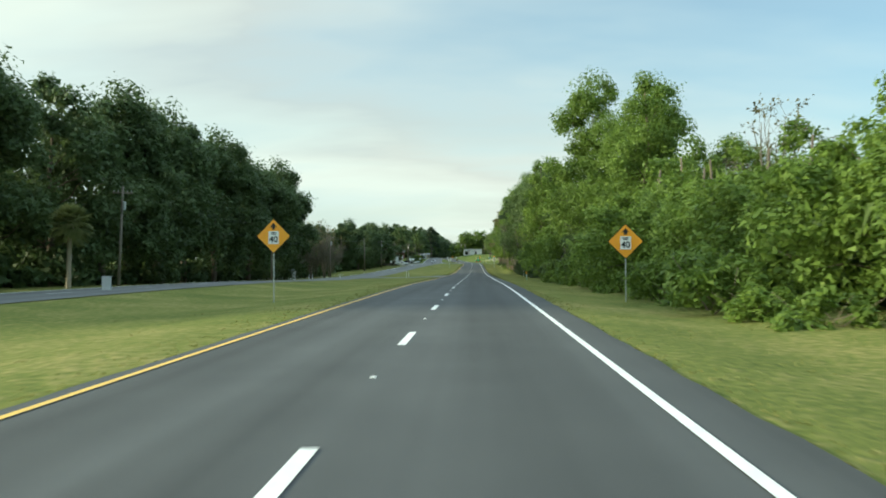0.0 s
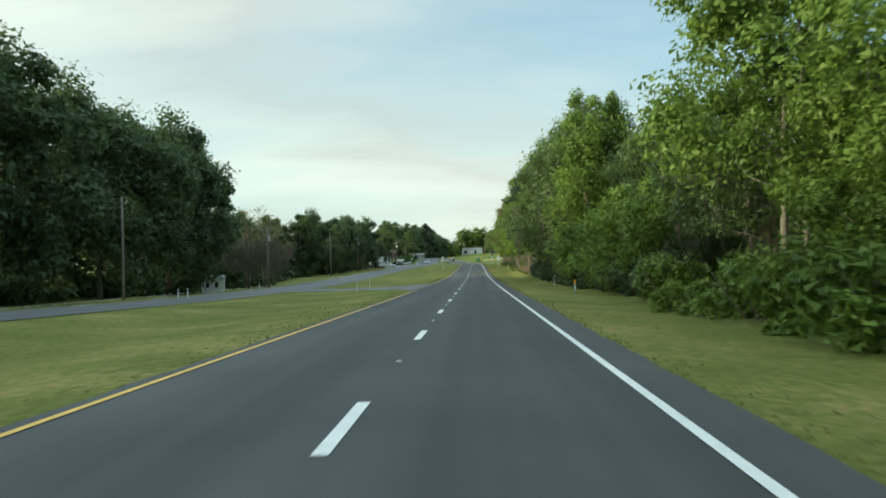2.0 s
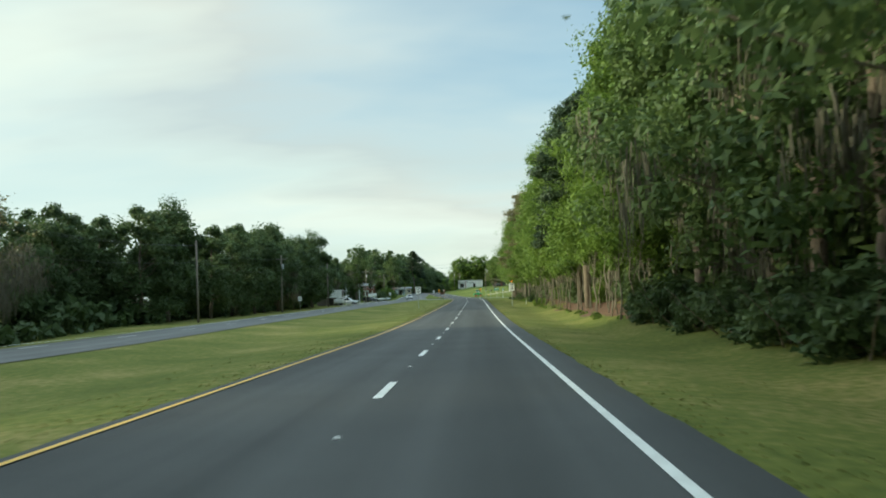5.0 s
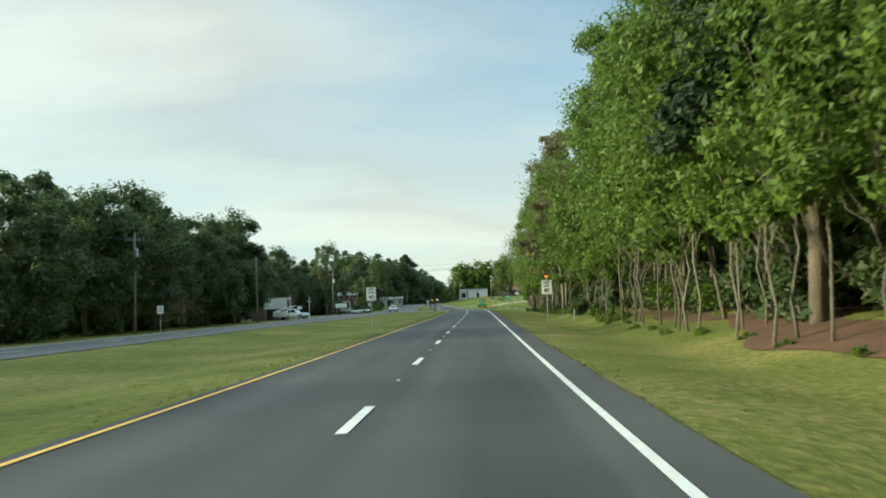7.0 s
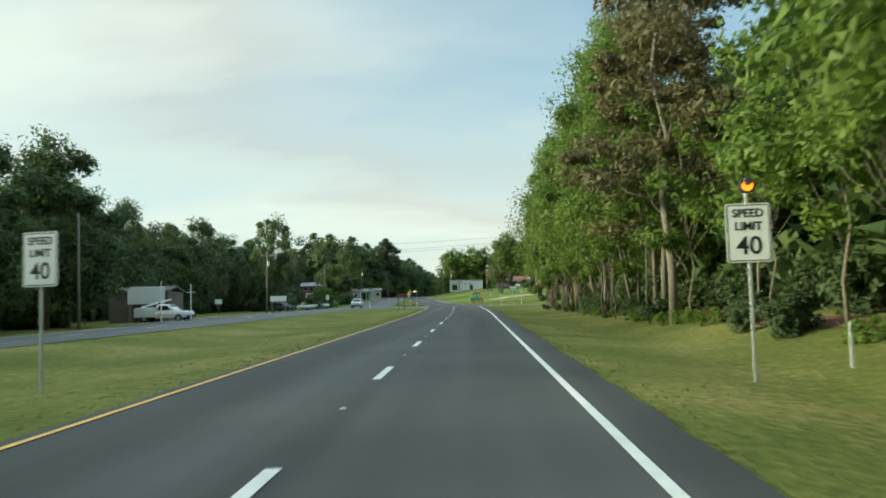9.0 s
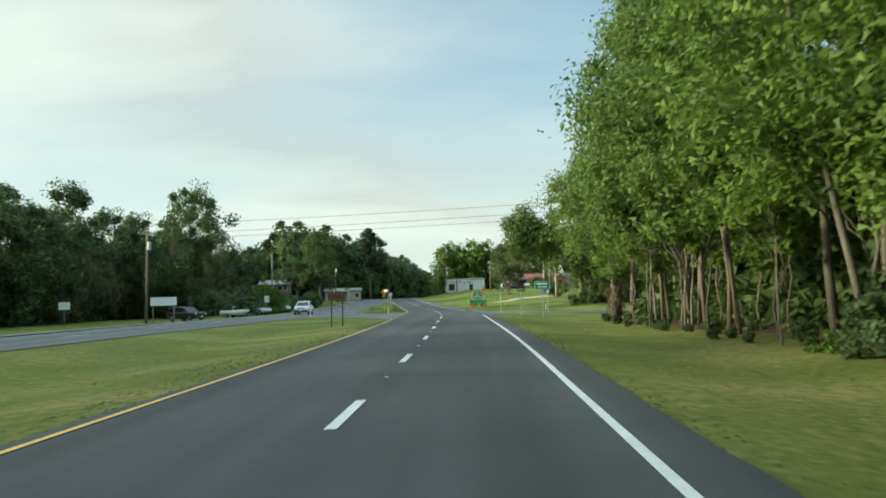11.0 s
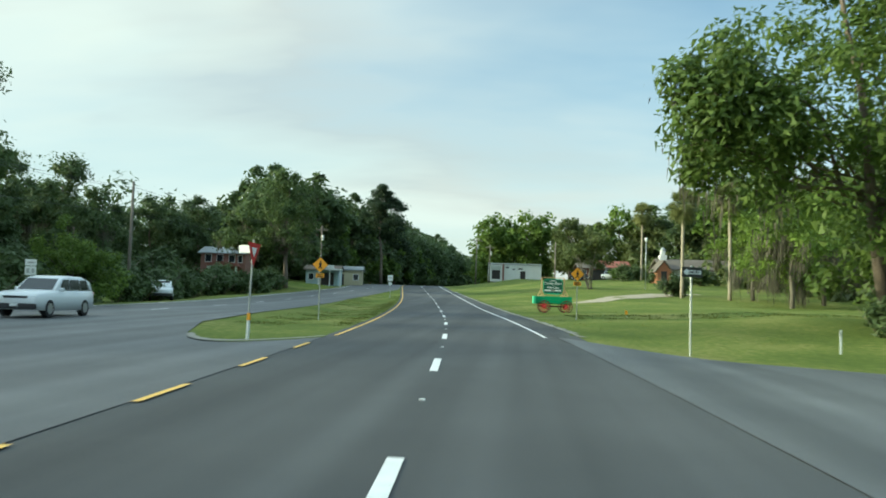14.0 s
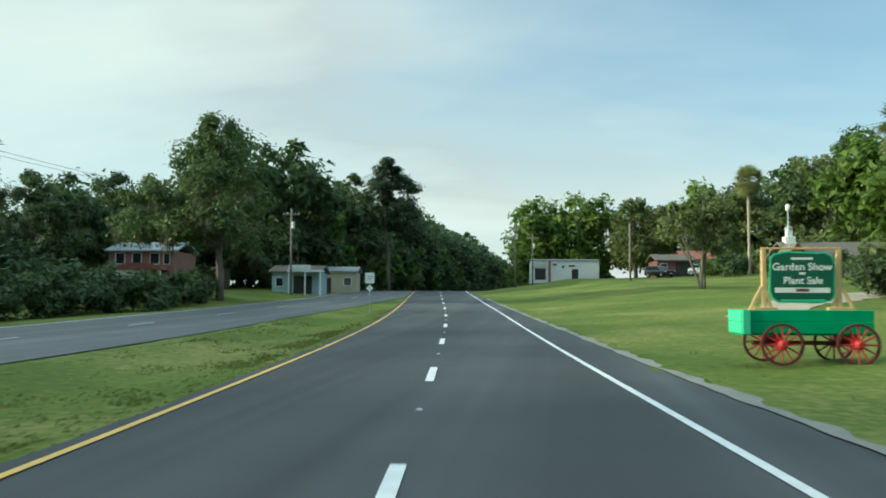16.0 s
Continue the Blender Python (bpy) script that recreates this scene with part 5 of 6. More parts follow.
for i in range(40):
    a, long = rg.uniform(0, 360), rg.uniform(0.5, 1.5)
    w = rg.uniform(0.02, 0.05)
    frond = mesh_from("dead_frond", [(-0.02, 0, 0), (0.02, 0, 0), (w, 0.34, -0.18 * long), (-w, 0.34, -0.18 * long), (w * 1.5, 0.44, -0.7 * long), (-w * 1.2, 0.46, -0.7 * long), (0.01, 0.42, -long), (-0.02, 0.40, -0.95 * long)],
                      [(0, 1, 2, 3), (3, 2, 4, 5), (5, 4, 6, 7)], M_DEAD_FROND)
    part("dead_frond", frond, stump, "hanging brown dead frond", pose(0.2 * math.cos(radians(a + 90)), 0.2 * math.sin(radians(a + 90)), rg.uniform(1.5, 2.9), rg.uniform(-10, 25), rg.uniform(-20, 20), a))

# ---------------------------------------------------------------- buildings
M_BRICK = material("weathered_brick", (0.25, 0.125, 0.10), 0.9, 0.3, scale=0.8, fine=18, bump=0.5)
M_BRICK_DARK = material("dark_brick", (0.20, 0.08, 0.06), 0.9, 0.3, scale=0.8, fine=18, bump=0.5)
M_METAL_ROOF = material("grey_metal_roof", (0.30, 0.32, 0.33), 0.5, 0.2, scale=0.5, fine=8, bump=0.2, metal=0.3)
M_SHINGLE = material("brown_shingle_roof", (0.13, 0.11, 0.09), 0.9, 0.3, scale=0.6, fine=14, bump=0.5)
M_RED_ROOF = material("faded_red_roof", (0.26, 0.085, 0.055), 0.7, 0.25, scale=0.6, fine=12, bump=0.3)
M_STUCCO = material("white_painted_wall", (0.70, 0.71, 0.68), 0.8, 0.12, scale=0.6, fine=10, bump=0.2)
M_CREAM = material("cream_painted_wall", (0.42, 0.38, 0.25), 0.8, 0.15, scale=0.6, fine=10, bump=0.2)
M_PALE_BLUE = material("pale_blue_siding", (0.34, 0.43, 0.45), 0.8, 0.15, scale=0.6, fine=10, bump=0.2)
M_SIDING = material("grey_siding", (0.48, 0.50, 0.47), 0.8, 0.15, scale=0.6, fine=10, bump=0.2)
M_TRIM = material("white_trim", (0.75, 0.75, 0.72), 0.6, 0.1, scale=2, fine=20, bump=0.1)
M_GLASS = material("dark_window_glass", (0.02, 0.025, 0.03), 0.08, 0.2, scale=1, fine=8, bump=0.0)
M_DOOR = material("dark_doorway", (0.035, 0.03, 0.028), 0.8, 0.3, scale=2, fine=20, bump=0.2)
M_TAN_WOOD = material("pale_new_timber", (0.62, 0.42, 0.19), 0.75, 0.18, scale=2.5, fine=18, bump=0.2)
M_WAGON_GREEN = material("green_painted_boards", (0.02, 0.30, 0.12), 0.55, 0.15, scale=2, fine=25, bump=0.15)
M_WAGON_MINT = material("light_green_board", (0.10, 0.55, 0.30), 0.55, 0.12, scale=2, fine=25, bump=0.15)
M_WAGON_RED = material("red_painted_wheel", (0.42, 0.02, 0.025), 0.5, 0.2, scale=4, fine=25, bump=0.15)
M_WAGON_DARK = material("dark_red_rim", (0.10, 0.02, 0.02), 0.55, 0.25, scale=4, fine=25, bump=0.2)
M_BOARD_GREEN = material("dark_green_board", (0.012, 0.10, 0.055), 0.5, 0.1, scale=2, fine=25, bump=0.05)


def window_part(parent, x, z, w, h, mat=None):
    """A window on the front wall: frame, sill and a dark pane."""
    t = 0.07
    f = part("window", joined([box(x - w / 2 - t, -0.05, z - t, x - w / 2, 0.02, z + h + t), box(x + w / 2, -0.05, z - t, x + w / 2 + t, 0.02, z + h + t),
                               box(x - w / 2, -0.05, z + h, x + w / 2, 0.02, z + h + t), box(x - w / 2 - t, -0.09, z - t, x + w / 2 + t, 0.02, z)], mat or M_TRIM), parent)
    part("pane", joined([box(x - w / 2, -0.02, z, x + w / 2, 0.01, z + h)], M_GLASS), f, "dark glass pane")
    return f


def house(name, label, m, w, d, h, wall, roof, pitch=1.2, windows=(), doors=(), over=0.4, gable_front=False, category="house"):
    """A building whose front wall lies along x at y = 0: solid walls, a pitched roof with eaves, windows and doors."""
    b = thing(name, label, category, m)
    t = 0.2
    part("wall", joined([box(-w / 2, 0.02, -0.6, w / 2, t, h), box(-w / 2, d - t, -0.6, w / 2, d, h), box(-w / 2, t, -0.6, -w / 2 + t, d - t, h), box(w / 2 - t, t, -0.6, w / 2, d - t, h)], wall), b)
    if gable_front:
        tri = prism([(-w / 2, h), (w / 2, h), (0, h + pitch)], 0.02, t)
        part("gable", joined([tri], wall), b)
        rf = [prism([(-w / 2 - over, h - over * pitch / (w / 2)), (0, h + pitch), (0, h + pitch + 0.16), (-w / 2 - over, h + 0.16 - over * pitch / (w / 2))], -over, d + over),
              prism([(w / 2 + over, h - over * pitch / (w / 2)), (0, h + pitch), (0, h + pitch + 0.16), (w / 2 + over, h + 0.16 - over * pitch / (w / 2))], -over, d + over)]
    else:
        k = over * pitch / (d / 2)
        prof = [(-over, h - k), (d / 2, h + pitch), (d + over, h - k), (d + over, h - k + 0.16), (d / 2, h + pitch + 0.18), (-over, h - k + 0.16)]
        v = [(x, y, z) for x in (-w / 2 - over, w / 2 + over) for y, z in prof]
        rf = [(v, [tuple(range(6)), tuple(range(11, 5, -1))] + [(i, (i + 1) % 6, (i + 1) % 6 + 6, i + 6) for i in range(6)])]
    part("roof", joined(rf, roof), b)
    for x, z, ww, hh in windows:
        window_part(b, x, z, ww, hh)
    # near-black slabs; the wide ones paint the shade inside open porches and carport
    for x, ww, hh in doors:
        part("door", joined([box(x - ww / 2, -0.03, 0.0, x + ww / 2, 0.02, hh)], M_DOOR, 0.01), b, "dark slab set in a doorway")
    return b


h = house("brick_house", "two-storey red brick house with a grey metal roof among trees", place(-48.2, 519, 8), 7.0, 8, 4.6, M_BRICK, M_METAL_ROOF, 1.0,
          [(-2.3, 3.2, 0.9, 1.1), (-0.5, 3.2, 0.9, 1.1), (1.4, 3.2, 0.9, 1.1), (2.7, 3.2, 0.6, 1.1)], [])
part("porch_roof", joined([prism([(-2.4, 2.5), (2.9, 2.5), (2.5, 2.9), (1.2, 3.2), (-0.6, 3.25), (-2.0, 2.95)], -1.8, 0.0)], M_BRICK_DARK), h, "dark red porch roof")
for x in (-2.0, -0.7, 0.7, 2.4):
    part("porch_column", joined([box(x - 0.16, -1.65, -0.3, x + 0.16, -1.35, 2.5)], M_TRIM, 0.02), h)
part("porch_arch", joined([box(-2.0, -1.55, 1.9, 0.7, -1.45, 2.5)], M_TRIM), h, "white porch beam")
part("door", joined([box(-0.9, -0.03, 0, 0.1, 0.02, 2.05)], M_DOOR, 0.01), h)

h = house("roadside_cottage", "small pale blue and white cottage with a dark open porch", place(-34.9, 531, 6), 5.6, 6, 2.6, M_PALE_BLUE, M_SHINGLE, 0.7, [(-1.9, 0.9, 0.8, 1.0)], [(0.9, 2.2, 2.1)])
part("porch_roof", joined([box(-0.6, -1.9, 2.55, 3.5, 0.0, 2.75)], M_TRIM), h)
for x in (-0.4, 1.5, 3.3):
    part("porch_post", joined([box(x - 0.08, -1.8, -0.3, x + 0.08, -1.64, 2.55)], M_TRIM, 0.01), h)
part("sign_board", joined([box(-0.4, -1.96, 2.75, 2.2, -1.9, 3.35)], M_STUCCO, 0.01), h, "white board with a blank blue edge")
house("cream_shed", "cream painted block shed with a grey roof", place(-32.0, 541, 8), 4.2, 6, 2.8, M_CREAM, M_METAL_ROOF, 0.6, [(1.0, 1.0, 0.9, 1.0)], [(-1.6, 0.9, 2.0)], 0.3, category="shed")

h = house("white_shop", "long white single-storey block building behind the lawn", place(-1.9, 590, 4), 12.5, 9, 3.5, M_STUCCO, M_METAL_ROOF, 0.35, [], [(-4.6, 2.0, 2.1), (1.8, 1.2, 2.0)], 0.15, category="shop")
part("fascia_sign", joined([box(-5.9, -0.12, 2.2, -3.4, 0.0, 3.2)], M_SIDING, 0.02), h, "grey sign board")
part("pillar", joined([box(-3.1, -0.3, -0.4, -2.7, 0.0, 3.6)], M_BRICK, 0.01), h, "brick pillar")
for x, z, w in ((-1.9, 2.8, 0.7), (-0.4, 2.4, 0.5), (1.2, 2.55, 1.1)):
    part("letter_bar", joined([box(x - w / 2, -0.05, z - 0.15, x + w / 2, 0.02, z + 0.15)], M_DARK_POST), h)
h = house("carport_house", "low brown house with a dark slab for its carport's shade", place(13.6, 560, 4), 5.2, 7, 2.4, M_BRICK_DARK, M_SHINGLE, 0.9, [(-1.7, 1.0, 0.9, 0.9)], [(1.2, 2.4, 2.1)])
house("red_roofed_house", "white house under a faded red roof", place(18.8, 566, 4), 6.0, 7, 2.5, M_STUCCO, M_RED_ROOF, 1.3, [(-0.8, 0.9, 1.6, 1.1)], [(1.6, 0.9, 2.0)])

h = house("church", "low white church with a brown shingle roof", place(31.5, 535, 3), 16.5, 9, 2.2, M_STUCCO, M_SHINGLE, 1.7, [(-4.5, 0.8, 1.2, 1.0), (2.6, 0.7, 2.6, 1.1)], [(6.0, 1.0, 2.0)], 0.6, category="church")
M_ORANGE_BRICK = material("orange_brick", (0.40, 0.17, 0.09), 0.9, 0.25, scale=0.8, fine=18, bump=0.4)
part("porch_gable", joined([prism([(-9.7, -0.5), (-7.3, -0.5), (-7.3, 1.7), (-8.5, 3.3), (-9.7, 1.7)], -1.6, 3.0)], M_ORANGE_BRICK), h, "orange brick gabled porch")
part("porch_roof", joined([prism([(-10.0, 1.45), (-8.5, 3.4), (-8.5, 3.6), (-10.1, 1.6)], -1.9, 3.0), prism([(-7.0, 1.45), (-8.5, 3.4), (-8.5, 3.6), (-6.9, 1.6)], -1.9, 3.0)], M_SHINGLE), h)
part("door", joined([box(-9.0, -1.64, -0.3, -8.0, -1.6, 1.7)], M_DOOR, 0.01), h, "dark porch doorway")
s1 = part("steeple", joined([box(-8.0, 3.8, 3.2, -6.8, 5.0, 4.7), box(-7.75, 4.05, 4.7, -7.05, 4.75, 5.5)], M_TRIM, 0.03), h, "small white steeple")
part("steeple_roof", joined([tube([(-7.4, 4.4, 5.5), (-7.4, 4.4, 5.75), (-7.4, 4.4, 6.0), (-7.4, 4.4, 6.15)], [0.55, 0.48, 0.25, 0.03], 8)], M_METAL_ROOF), s1, "pale green steeple cap")

# roof brown on these walls stands for the shade they lie in
h = house("yard_building", "yard building, walls coloured dark for shade, with a pale panel above a dark porch", place(-36.6, 358, 6), 6.4, 7, 3.4, M_SHINGLE, M_SHINGLE, 0.5, [], [(1.0, 3.0, 1.9)], 0.2, category="building")
part("fascia_panel", joined([box(-0.9, -1.0, 2.0, 3.1, -0.85, 3.9)], M_STUCCO, 0.02), h, "large pale fascia panel")
for x in (-0.7, 1.1, 2.9):
    part("porch_post", joined([box(x - 0.1, -0.95, -0.4, x + 0.1, -0.8, 2.2)], M_WOOD_POLE, 0.01), h)
house("white_hut", "small white hut with two dark windows at the wood's edge", place(-45.6, 200, 12), 3.6, 4.0, 2.4, M_STUCCO, M_METAL_ROOF, 0.35, [(-0.8, 0.85, 0.6, 0.9), (0.7, 0.85, 0.6, 0.9)], [], 0.2, category="hut")
bx = thing("utility_box", "small white utility box on the lawn", "utility box", place(23.0, 539, 0))
part("body", joined([box(-0.5, -0.3, -0.1, 0.5, 0.3, 1.0)], M_STUCCO, 0.04), bx)
part("lid", joined([box(-0.54, -0.34, 1.0, 0.54, 0.34, 1.08)], M_STEEL, 0.01), bx)
bx = thing("utility_box", "pale grey metal utility box in the grass", "utility box", place(-24.2, 53.5, 10))
part("body", joined([box(-0.26, -0.2, -0.1, 0.26, 0.2, 0.82)], M_SIDING, 0.03), bx)
part("lid", joined([box(-0.29, -0.23, 0.82, 0.29, 0.23, 0.88)], M_STEEL, 0.01), bx)
wb = thing("notice_board", "small white notice board on a post by the yard", "sign", place(-40.0, 398, 5))
post_part(wb, 1.8, 0.04, M_WOOD_POLE)
panel(wb, rounded(1.1, 0.75, 0.04, 0, 2.1), M_WHITE, -0.03, 0.03)
for x, y, hh in ((-31.2, 350.5, 4.2), (-27.8, 349.5, 3.6)):
    wp = thing("white_mast", "white painted mast with a short crossbar", "mast", place(x, y, 0), "white masts")
    part("mast", joined([tube([(0, 0, -0.3), (0, 0, hh)], [0.06, 0.05], 8)], M_WHITE), wp)
    part("crossbar", joined([tube([(-0.4, 0, hh - 0.8), (0.4, 0, hh - 0.8)], [0.035, 0.035], 6)], M_WHITE), wp)

# ---------------------------------------------------------------- the wagon with its board


def spoked_wheel(parent, x, y, r, name="wheel"):
    ring = [(r, -0.03), (r, 0.03), (r - 0.06, 0.03), (r - 0.06, -0.03)]
    v = [(x + rr * math.cos(2 * math.pi * k / 28), y + dy, r + rr * math.sin(2 * math.pi * k / 28)) for k in range(28) for rr, dy in ring]
    rim = [(v, [(k * 4 + j, k * 4 + (j + 1) % 4, (k + 1) % 28 * 4 + (j + 1) % 4, (k + 1) % 28 * 4 + j) for k in range(28) for j in range(4)])]
    w = part(name, joined(rim, M_WAGON_DARK), parent, "dark red iron rim")
    for k in range(12):
        a = 2 * math.pi * k / 12
        part("spoke", joined([tube([(x + 0.08 * math.cos(a), y, r + 0.08 * math.sin(a)), (x + (r - 0.04) * math.cos(a), y, r + (r - 0.04) * math.sin(a))], [0.026, 0.018], 5)], M_WAGON_RED), w)
    part("hub", joined([tube([(x, y - 0.13, r), (x, y - 0.05, r), (x, y + 0.05, r), (x, y + 0.12, r)], [0.06, 0.11, 0.11, 0.07], 10)], M_WAGON_RED, smooth=False), w)
    return w


wg = thing("farm_wagon", "green wooden farm wagon with red spoked wheels on the lawn", "wagon", place(1.13, 455.3, 3))
L2 = 1.44
for x0, x1, y0, y1, mat, nm in ((-L2, L2, -0.55, -0.51, M_WAGON_GREEN, "side_board"), (-L2, L2, 0.51, 0.55, M_WAGON_GREEN, "side_board"), (-L2 - 0.04, -L2, -0.55, 0.55, M_WAGON_MINT, "end_board"), (L2, L2 + 0.04, -0.55, 0.55, M_WAGON_GREEN, "end_board")):
    part(nm, joined([box(x0, y0, 0.72, x1, y1, 0.99), box(x0, y0, 0.995, x1, y1, 1.26)], mat, 0.008), wg)
part("floor", joined([box(-L2, -0.5, 0.68, L2, 0.5, 0.74)], M_WAGON_GREEN), wg)
part("end_post", joined([box(-L2 - 0.02, -0.60, 0.70, -L2 + 0.16, -0.55, 1.27)], M_WAGON_MINT, 0.01), wg, "light green corner board")
part("reach", joined([box(-1.1, -0.06, 0.44, 1.15, 0.06, 0.54)], M_WAGON_DARK, 0.01), wg)
for x in (-0.62, 1.05):
    part("axle", joined([box(x - 0.06, -0.72, 0.42, x + 0.06, 0.72, 0.54)], M_WAGON_RED, 0.01), wg)
    part("bolster", joined([box(x - 0.08, -0.5, 0.54, x + 0.08, 0.5, 0.68)], M_WAGON_RED, 0.01), wg)
    for y in (-0.72, 0.72):
        spoked_wheel(wg, x, y, 0.48)
bd = thing("show_board", "green sign board for a garden show in a pale timber frame", "sign", place(1.18, 455.3, 3, 1.26))
for x in (-0.86, 0.86):
    part("upright", joined([box(x - 0.05, -0.10, 0.0, x + 0.05, 0.0, 1.42)], M_TAN_WOOD, 0.008), bd)
    sx = 1 if x > 0 else -1
    part("brace", joined([prism([(x + sx * 0.02, 0.55), (x + sx * 0.08, 0.55), (x + sx * 0.36, 0.0), (x + sx * 0.28, 0.0)], -0.10, -0.03)], M_TAN_WOOD), bd)
    part("brace", joined([prism([(x - sx * 0.02, 0.45), (x - sx * 0.07, 0.45), (x - sx * 0.20, 0.0), (x - sx * 0.12, 0.0)], -0.10, -0.03)], M_TAN_WOOD), bd)
    part("foot", joined([box(x - 0.28, -0.16, -0.02, x + 0.28, 0.06, 0.06)], M_TAN_WOOD, 0.008), bd)
part("top_rail", joined([box(-0.9, -0.09, 1.42, 0.9, -0.01, 1.47)], M_TAN_WOOD, 0.006), bd)
wavy = lambda w, hgt, cz: [(w / 2 * math.copysign(1, c) * min(1, abs(c) ** 0.35) + 0.012 * math.sin(9 * a), cz + hgt / 2 * math.copysign(1, q) * min(1, abs(q) ** 0.35) + 0.014 * math.cos(11 * a)) for a in [2 * math.pi * i / 48 for i in range(48)] for c, q in [(math.cos(a), math.sin(a))]]
panel(bd, wavy(1.50, 1.20, 0.76), M_WAGON_MINT, -0.125, 0.02, "board_border", "pale green wavy border")
panel(bd, wavy(1.43, 1.13, 0.76), M_BOARD_GREEN, -0.132, 0.01, "board")
lettering("Garden Show", 0.245, M_WHITE, pose(0, -0.136, 1.00, 90, 0, 0), bd, heavy=0.004)
lettering("Plant Sale", 0.235, M_WHITE, pose(0.02, -0.136, 0.68, 90, 0, 0), bd, heavy=0.004)
for x, z, w, hgt, mat in ((0, 1.20, 0.5, 0.05, M_WHITE), (0, 0.85, 0.14, 0.05, M_WHITE), (0, 0.46, 1.26, 0.12, M_WHITE), (0, 0.46, 0.3, 0.07, M_BROWN_ORANGE), (0, 0.22, 1.0, 0.05, M_WAGON_MINT)):
    yy = -0.142 if mat is M_BROWN_ORANGE else -0.137
    part("text_bar", joined([box(x - w / 2, yy, z - hgt / 2, x + w / 2, yy + 0.004, z + hgt / 2)], mat), bd)

# ---------------------------------------------------------------- vehicles
M_CAR_WHITE = material("white_car_paint", (0.72, 0.74, 0.75), 0.25, 0.05, scale=1, fine=10, bump=0.0)
M_CAR_DARK = material("dark_car_paint", (0.03, 0.032, 0.036), 0.25, 0.1, scale=1, fine=10, bump=0.0)
M_TYRE = material("tyre_rubber", (0.018, 0.018, 0.019), 0.9, 0.2, scale=4, fine=40, bump=0.2)
M_RIM = material("alloy_rim", (0.45, 0.46, 0.47), 0.35, 0.1, scale=4, fine=40, bump=0.0, metal=0.8)
M_HEADLAMP = material("headlamp_glass", (0.75, 0.78, 0.80), 0.15, 0.05, scale=4, fine=40, bump=0.0)


def loft(sections):
    """A skin over rectangles given as (y, half width, z low, z high)."""
    v, f = [], []
    for i, (y, w, z0, z1) in enumerate(sections):
        r = 0.12 * (z1 - z0)
        v += [(-w, y, z0), (-w, y, z1 - r), (-w + r * 1.2, y, z1), (w - r * 1.2, y, z1), (w, y, z1 - r), (w, y, z0)]
        if i:
            o = (i - 1) * 6
            f += [(o + k, o + (k + 1) % 6, o + 6 + (k + 1) % 6, o + 6 + k) for k in range(6)]
    f += [tuple(range(6)), tuple(range(len(v) - 1, len(v) - 7, -1))]
    return v, f


def wheel_part(parent, x, y, r):
    t = part("wheel", joined([tube([(x - 0.11, y, r), (x - 0.09, y, r), (x + 0.09, y, r), (x + 0.11, y, r)], [r * 0.9, r, r, r * 0.9], 18)], M_TYRE), parent, "black tyre")
    s = math.copysign(0.115, x)
    part("rim", joined([tube([(x + s * 0.6, y, r), (x + s * 1.02, y, r), (x + s * 1.06, y, r)], [r * 0.62, r * 0.6, r * 0.2], 14)], M_RIM), t, "alloy rim")
    return t


def suv(m, paint, label, name="suv"):
    """A tall family car; its front points to -y."""
    c = thing(name, label, "car", m)
    part("body", joined([loft([(-2.5, 0.80, 0.42, 0.78), (-2.38, 0.90, 0.34, 0.98), (-1.9, 0.95, 0.30, 1.06), (-1.0, 0.96, 0.28, 1.10), (1.2, 0.96, 0.28, 1.12), (2.3, 0.94, 0.34, 1.12), (2.5, 0.86, 0.45, 1.0)])], paint, 0.0, True), c)
    part("cabin", joined([loft([(-1.05, 0.84, 1.02, 1.10), (-0.35, 0.78, 1.02, 1.64), (0.3, 0.76, 1.02, 1.74), (1.6, 0.75, 1.02, 1.72), (2.2, 0.78, 1.02, 1.55), (2.45, 0.82, 1.02, 1.12)])], paint, 0.0, True), c)
    part("windscreen", mesh_from("windscreen", [(-0.74, -1.02, 1.15), (0.74, -1.02, 1.15), (0.66, -0.40, 1.61), (-0.66, -0.40, 1.61)], [(0, 1, 2, 3)], M_GLASS), c, "dark windscreen")
    for s in (-1, 1):
        for y0, y1, y2, y3 in ((-0.62, 0.22, 0.22, -0.25), (0.32, 1.15, 1.12, 0.32), (1.25, 2.05, 1.85, 1.23)):
            part("side_window", mesh_from("side_window", [(s * 0.862, y0, 1.16), (s * 0.862, y1, 1.16), (s * 0.79, y2, 1.58), (s * 0.79, y3, 1.58)], [(0, 1, 2, 3)], M_GLASS), c, "dark side window")
        part("mirror", joined([box(s * 0.95 - 0.08, -0.75, 1.08, s * 0.95 + 0.12, -0.6, 1.24)], paint, 0.03), c)
        part("headlight", joined([box(s * 0.70 - 0.16, -2.46, 0.74, s * 0.70 + 0.16, -2.36, 0.90)], M_HEADLAMP, 0.02), c, "clear headlight")
        part("tail_light", joined([box(s * 0.80 - 0.08, 2.40, 0.85, s * 0.80 + 0.08, 2.49, 1.08)], M_RED, 0.02), c, "red tail light")
    part("grille", joined([box(-0.50, -2.50, 0.66, 0.50, -2.40, 0.88)], M_DARK_POST, 0.01), c, "black grille")
    part("bumper", joined([box(-0.86, -2.56, 0.36, 0.86, -2.38, 0.58)], M_DARK_POST, 0.04), c, "dark lower bumper")
    part("number_plate", joined([box(-0.16, -2.575, 0.46, 0.16, -2.56, 0.57)], M_WHITE), c)
    for x in (-0.86, 0.86):
        for y in (-1.55, 1.5):
            wheel_part(c, x, y, 0.37)
    return c


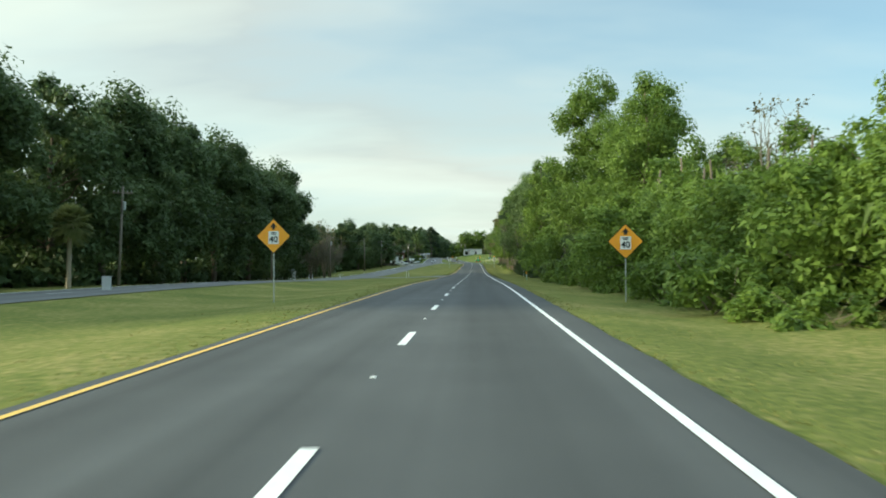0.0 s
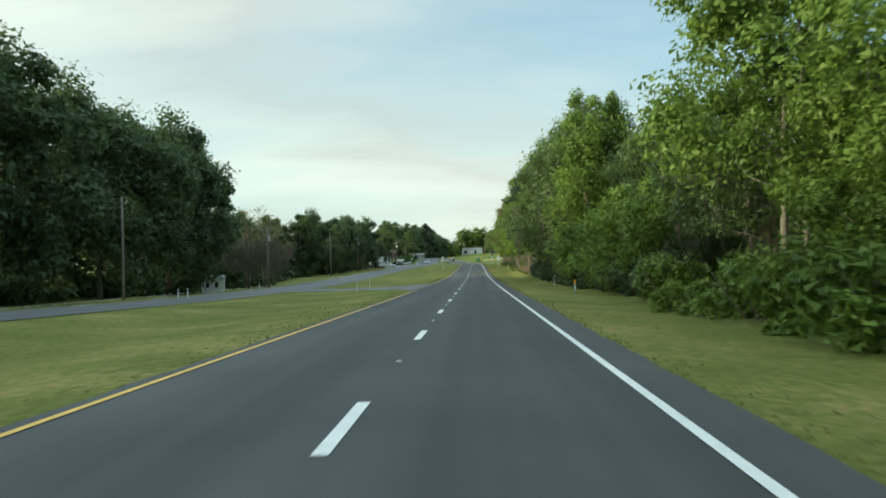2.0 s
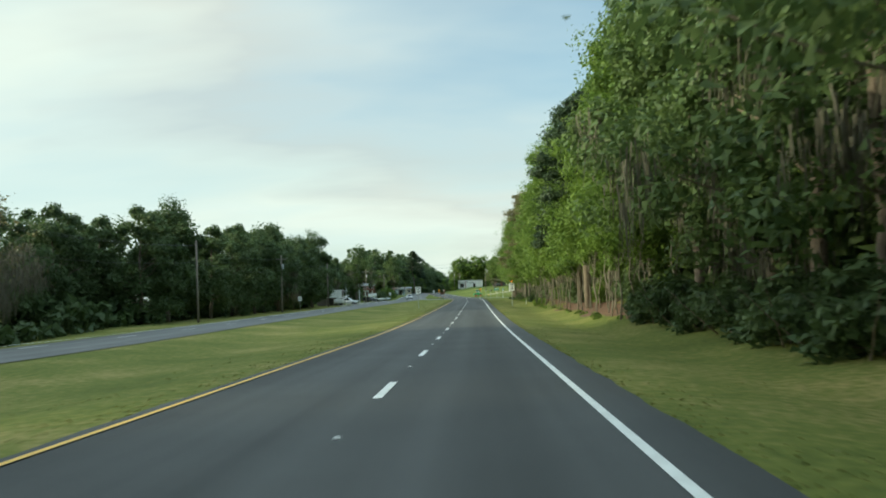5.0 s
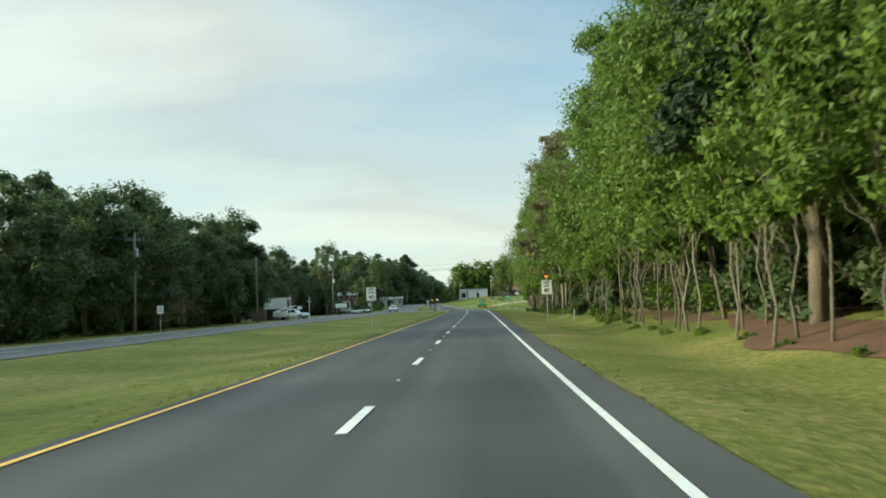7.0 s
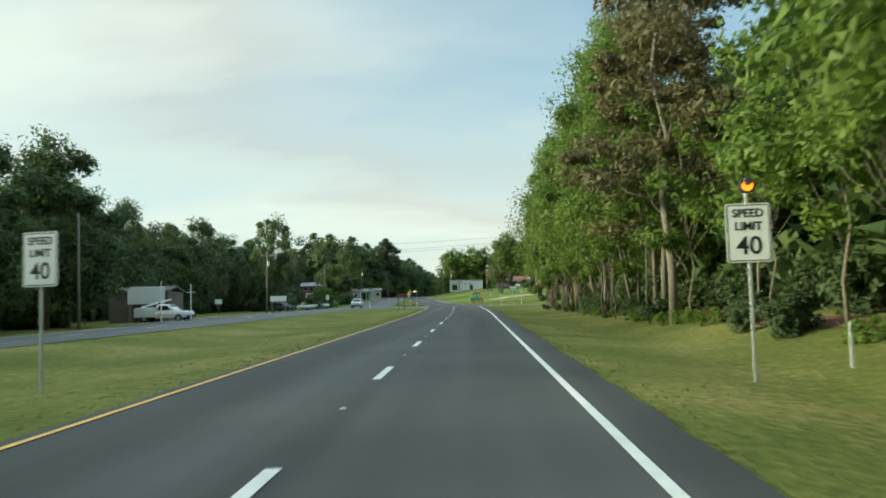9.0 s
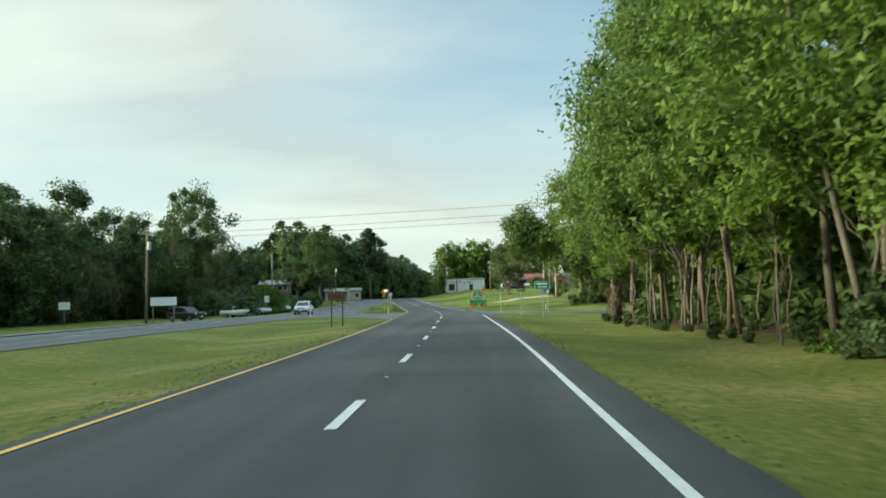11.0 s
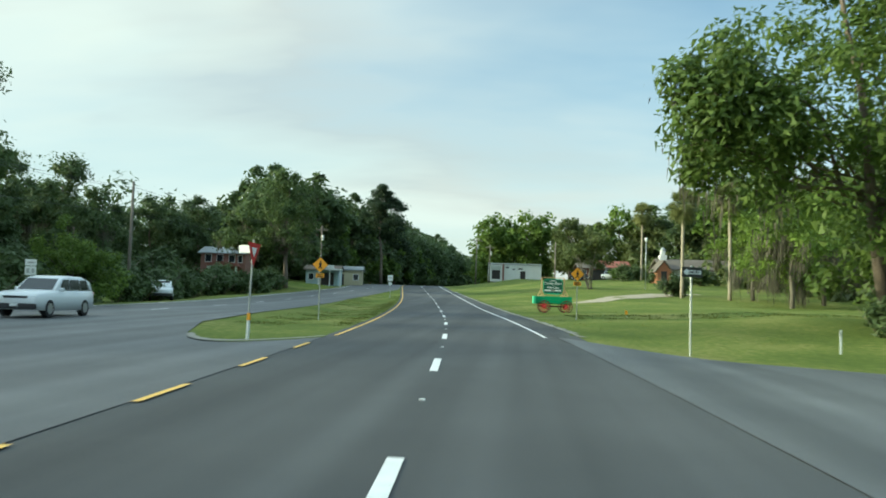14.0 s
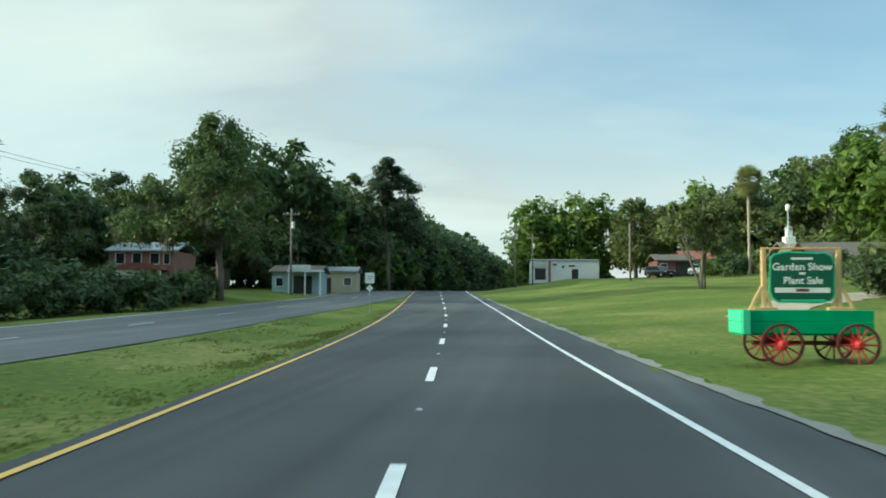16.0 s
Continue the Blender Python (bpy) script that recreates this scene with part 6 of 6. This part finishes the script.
def pickup(m, paint, label, boom=True):
    """A work truck; its front points to -y."""
    c = thing("pickup_truck", label, "truck", m)
    part("body", joined([loft([(-2.85, 0.85, 0.5, 0.95), (-2.7, 0.96, 0.45, 1.10), (-1.3, 0.98, 0.42, 1.18), (0.55, 0.98, 0.42, 1.18)])], paint, 0.0, True), c)
    part("cab", joined([loft([(-1.45, 0.86, 1.1, 1.18), (-0.75, 0.80, 1.1, 1.80), (0.3, 0.80, 1.1, 1.86), (0.5, 0.84, 1.1, 1.75)])], paint, 0.0, True), c)
    part("service_bed", joined([box(-1.0, 0.62, 0.55, 1.0, 2.9, 1.42), box(-0.98, 0.7, 1.42, -0.7, 2.8, 1.55), box(0.7, 0.7, 1.42, 0.98, 2.8, 1.55)], paint, 0.03), c, "white service bed with side lockers")
    part("windscreen", mesh_from("windscreen", [(-0.74, -1.40, 1.22), (0.74, -1.40, 1.22), (0.68, -0.82, 1.74), (-0.68, -0.82, 1.74)], [(0, 1, 2, 3)], M_GLASS), c)
    for s in (-1, 1):
        part("side_window", mesh_from("side_window", [(s * 0.885, -1.05, 1.24), (s * 0.875, 0.3, 1.24), (s * 0.825, 0.22, 1.70), (s * 0.825, -0.68, 1.70)], [(0, 1, 2, 3)], M_GLASS), c)
        part("headlight", joined([box(s * 0.72 - 0.14, -2.84, 0.80, s * 0.72 + 0.14, -2.72, 0.98)], M_HEADLAMP, 0.02), c)
        for k in range(3):
            part("locker_door", joined([box(s * 1.0 - 0.015, 0.75 + k * 0.72, 0.75, s * 1.0 + 0.015, 1.38 + k * 0.72, 1.36)], paint, 0.01), c)
    part("bumper", joined([box(-0.95, -2.95, 0.45, 0.95, -2.8, 0.68)], M_DARK_POST, 0.03), c)
    if boom:
        part("boom", joined([tube([(0.1, 2.6, 1.6), (0.1, 0.2, 2.15), (0.1, -0.7, 2.35)], [0.11, 0.09, 0.07], 8)], paint), c, "white folded boom")
        part("boom_rest", joined([box(0.0, 0.55, 1.4, 0.2, 0.7, 2.1)], M_DARK_POST, 0.01), c)
    for x in (-0.88, 0.88):
        for y in (-1.95, 1.75):
            wheel_part(c, x, y, 0.40)
    return c


suv(place(-21.6, 424.5, 3), M_CAR_WHITE, "white sport utility car on the far carriageway")
pickup(place(-31.4, 352.0, 84), M_CAR_WHITE, "white utility pickup truck with a folded boom, parked")
suv(place(-33.5, 414.5, 60), M_CAR_DARK, "dark car parked in the shaded yard")
pickup(place(-32.5, 440, 70), M_CAR_WHITE, "white pickup truck parked under trees", False)
pickup(place(-33.0, 462.0, 22), M_CAR_WHITE, "white pickup truck parked beside the hedge", False)
suv(place(11.0, 557.5, 30), M_CAR_DARK, "dark car parked at the carport")
suv(place(17.5, 560.5, 75), M_CAR_WHITE, "white car parked beside the house")
bt = thing("boat_trailer", "white boat hull on a small trailer under trees", "boat", place(-32.0, 429, 75))
part("hull", joined([loft([(-2.2, 0.1, 0.75, 1.05), (-1.4, 0.6, 0.5, 1.05), (0.0, 0.8, 0.42, 1.0), (1.8, 0.78, 0.45, 0.98)])], M_CAR_WHITE, 0.0, True), bt)
part("windshield", joined([box(-0.6, -0.3, 1.0, 0.6, -0.24, 1.35)], M_GLASS), bt)
part("trailer_frame", joined([box(-0.7, -2.0, 0.36, -0.6, 1.7, 0.44), box(0.6, -2.0, 0.36, 0.7, 1.7, 0.44), box(-0.04, -3.2, 0.36, 0.04, -1.6, 0.44)], M_STEEL), bt)
for x in (-0.85, 0.85):
    wheel_part(bt, x, 0.7, 0.3)
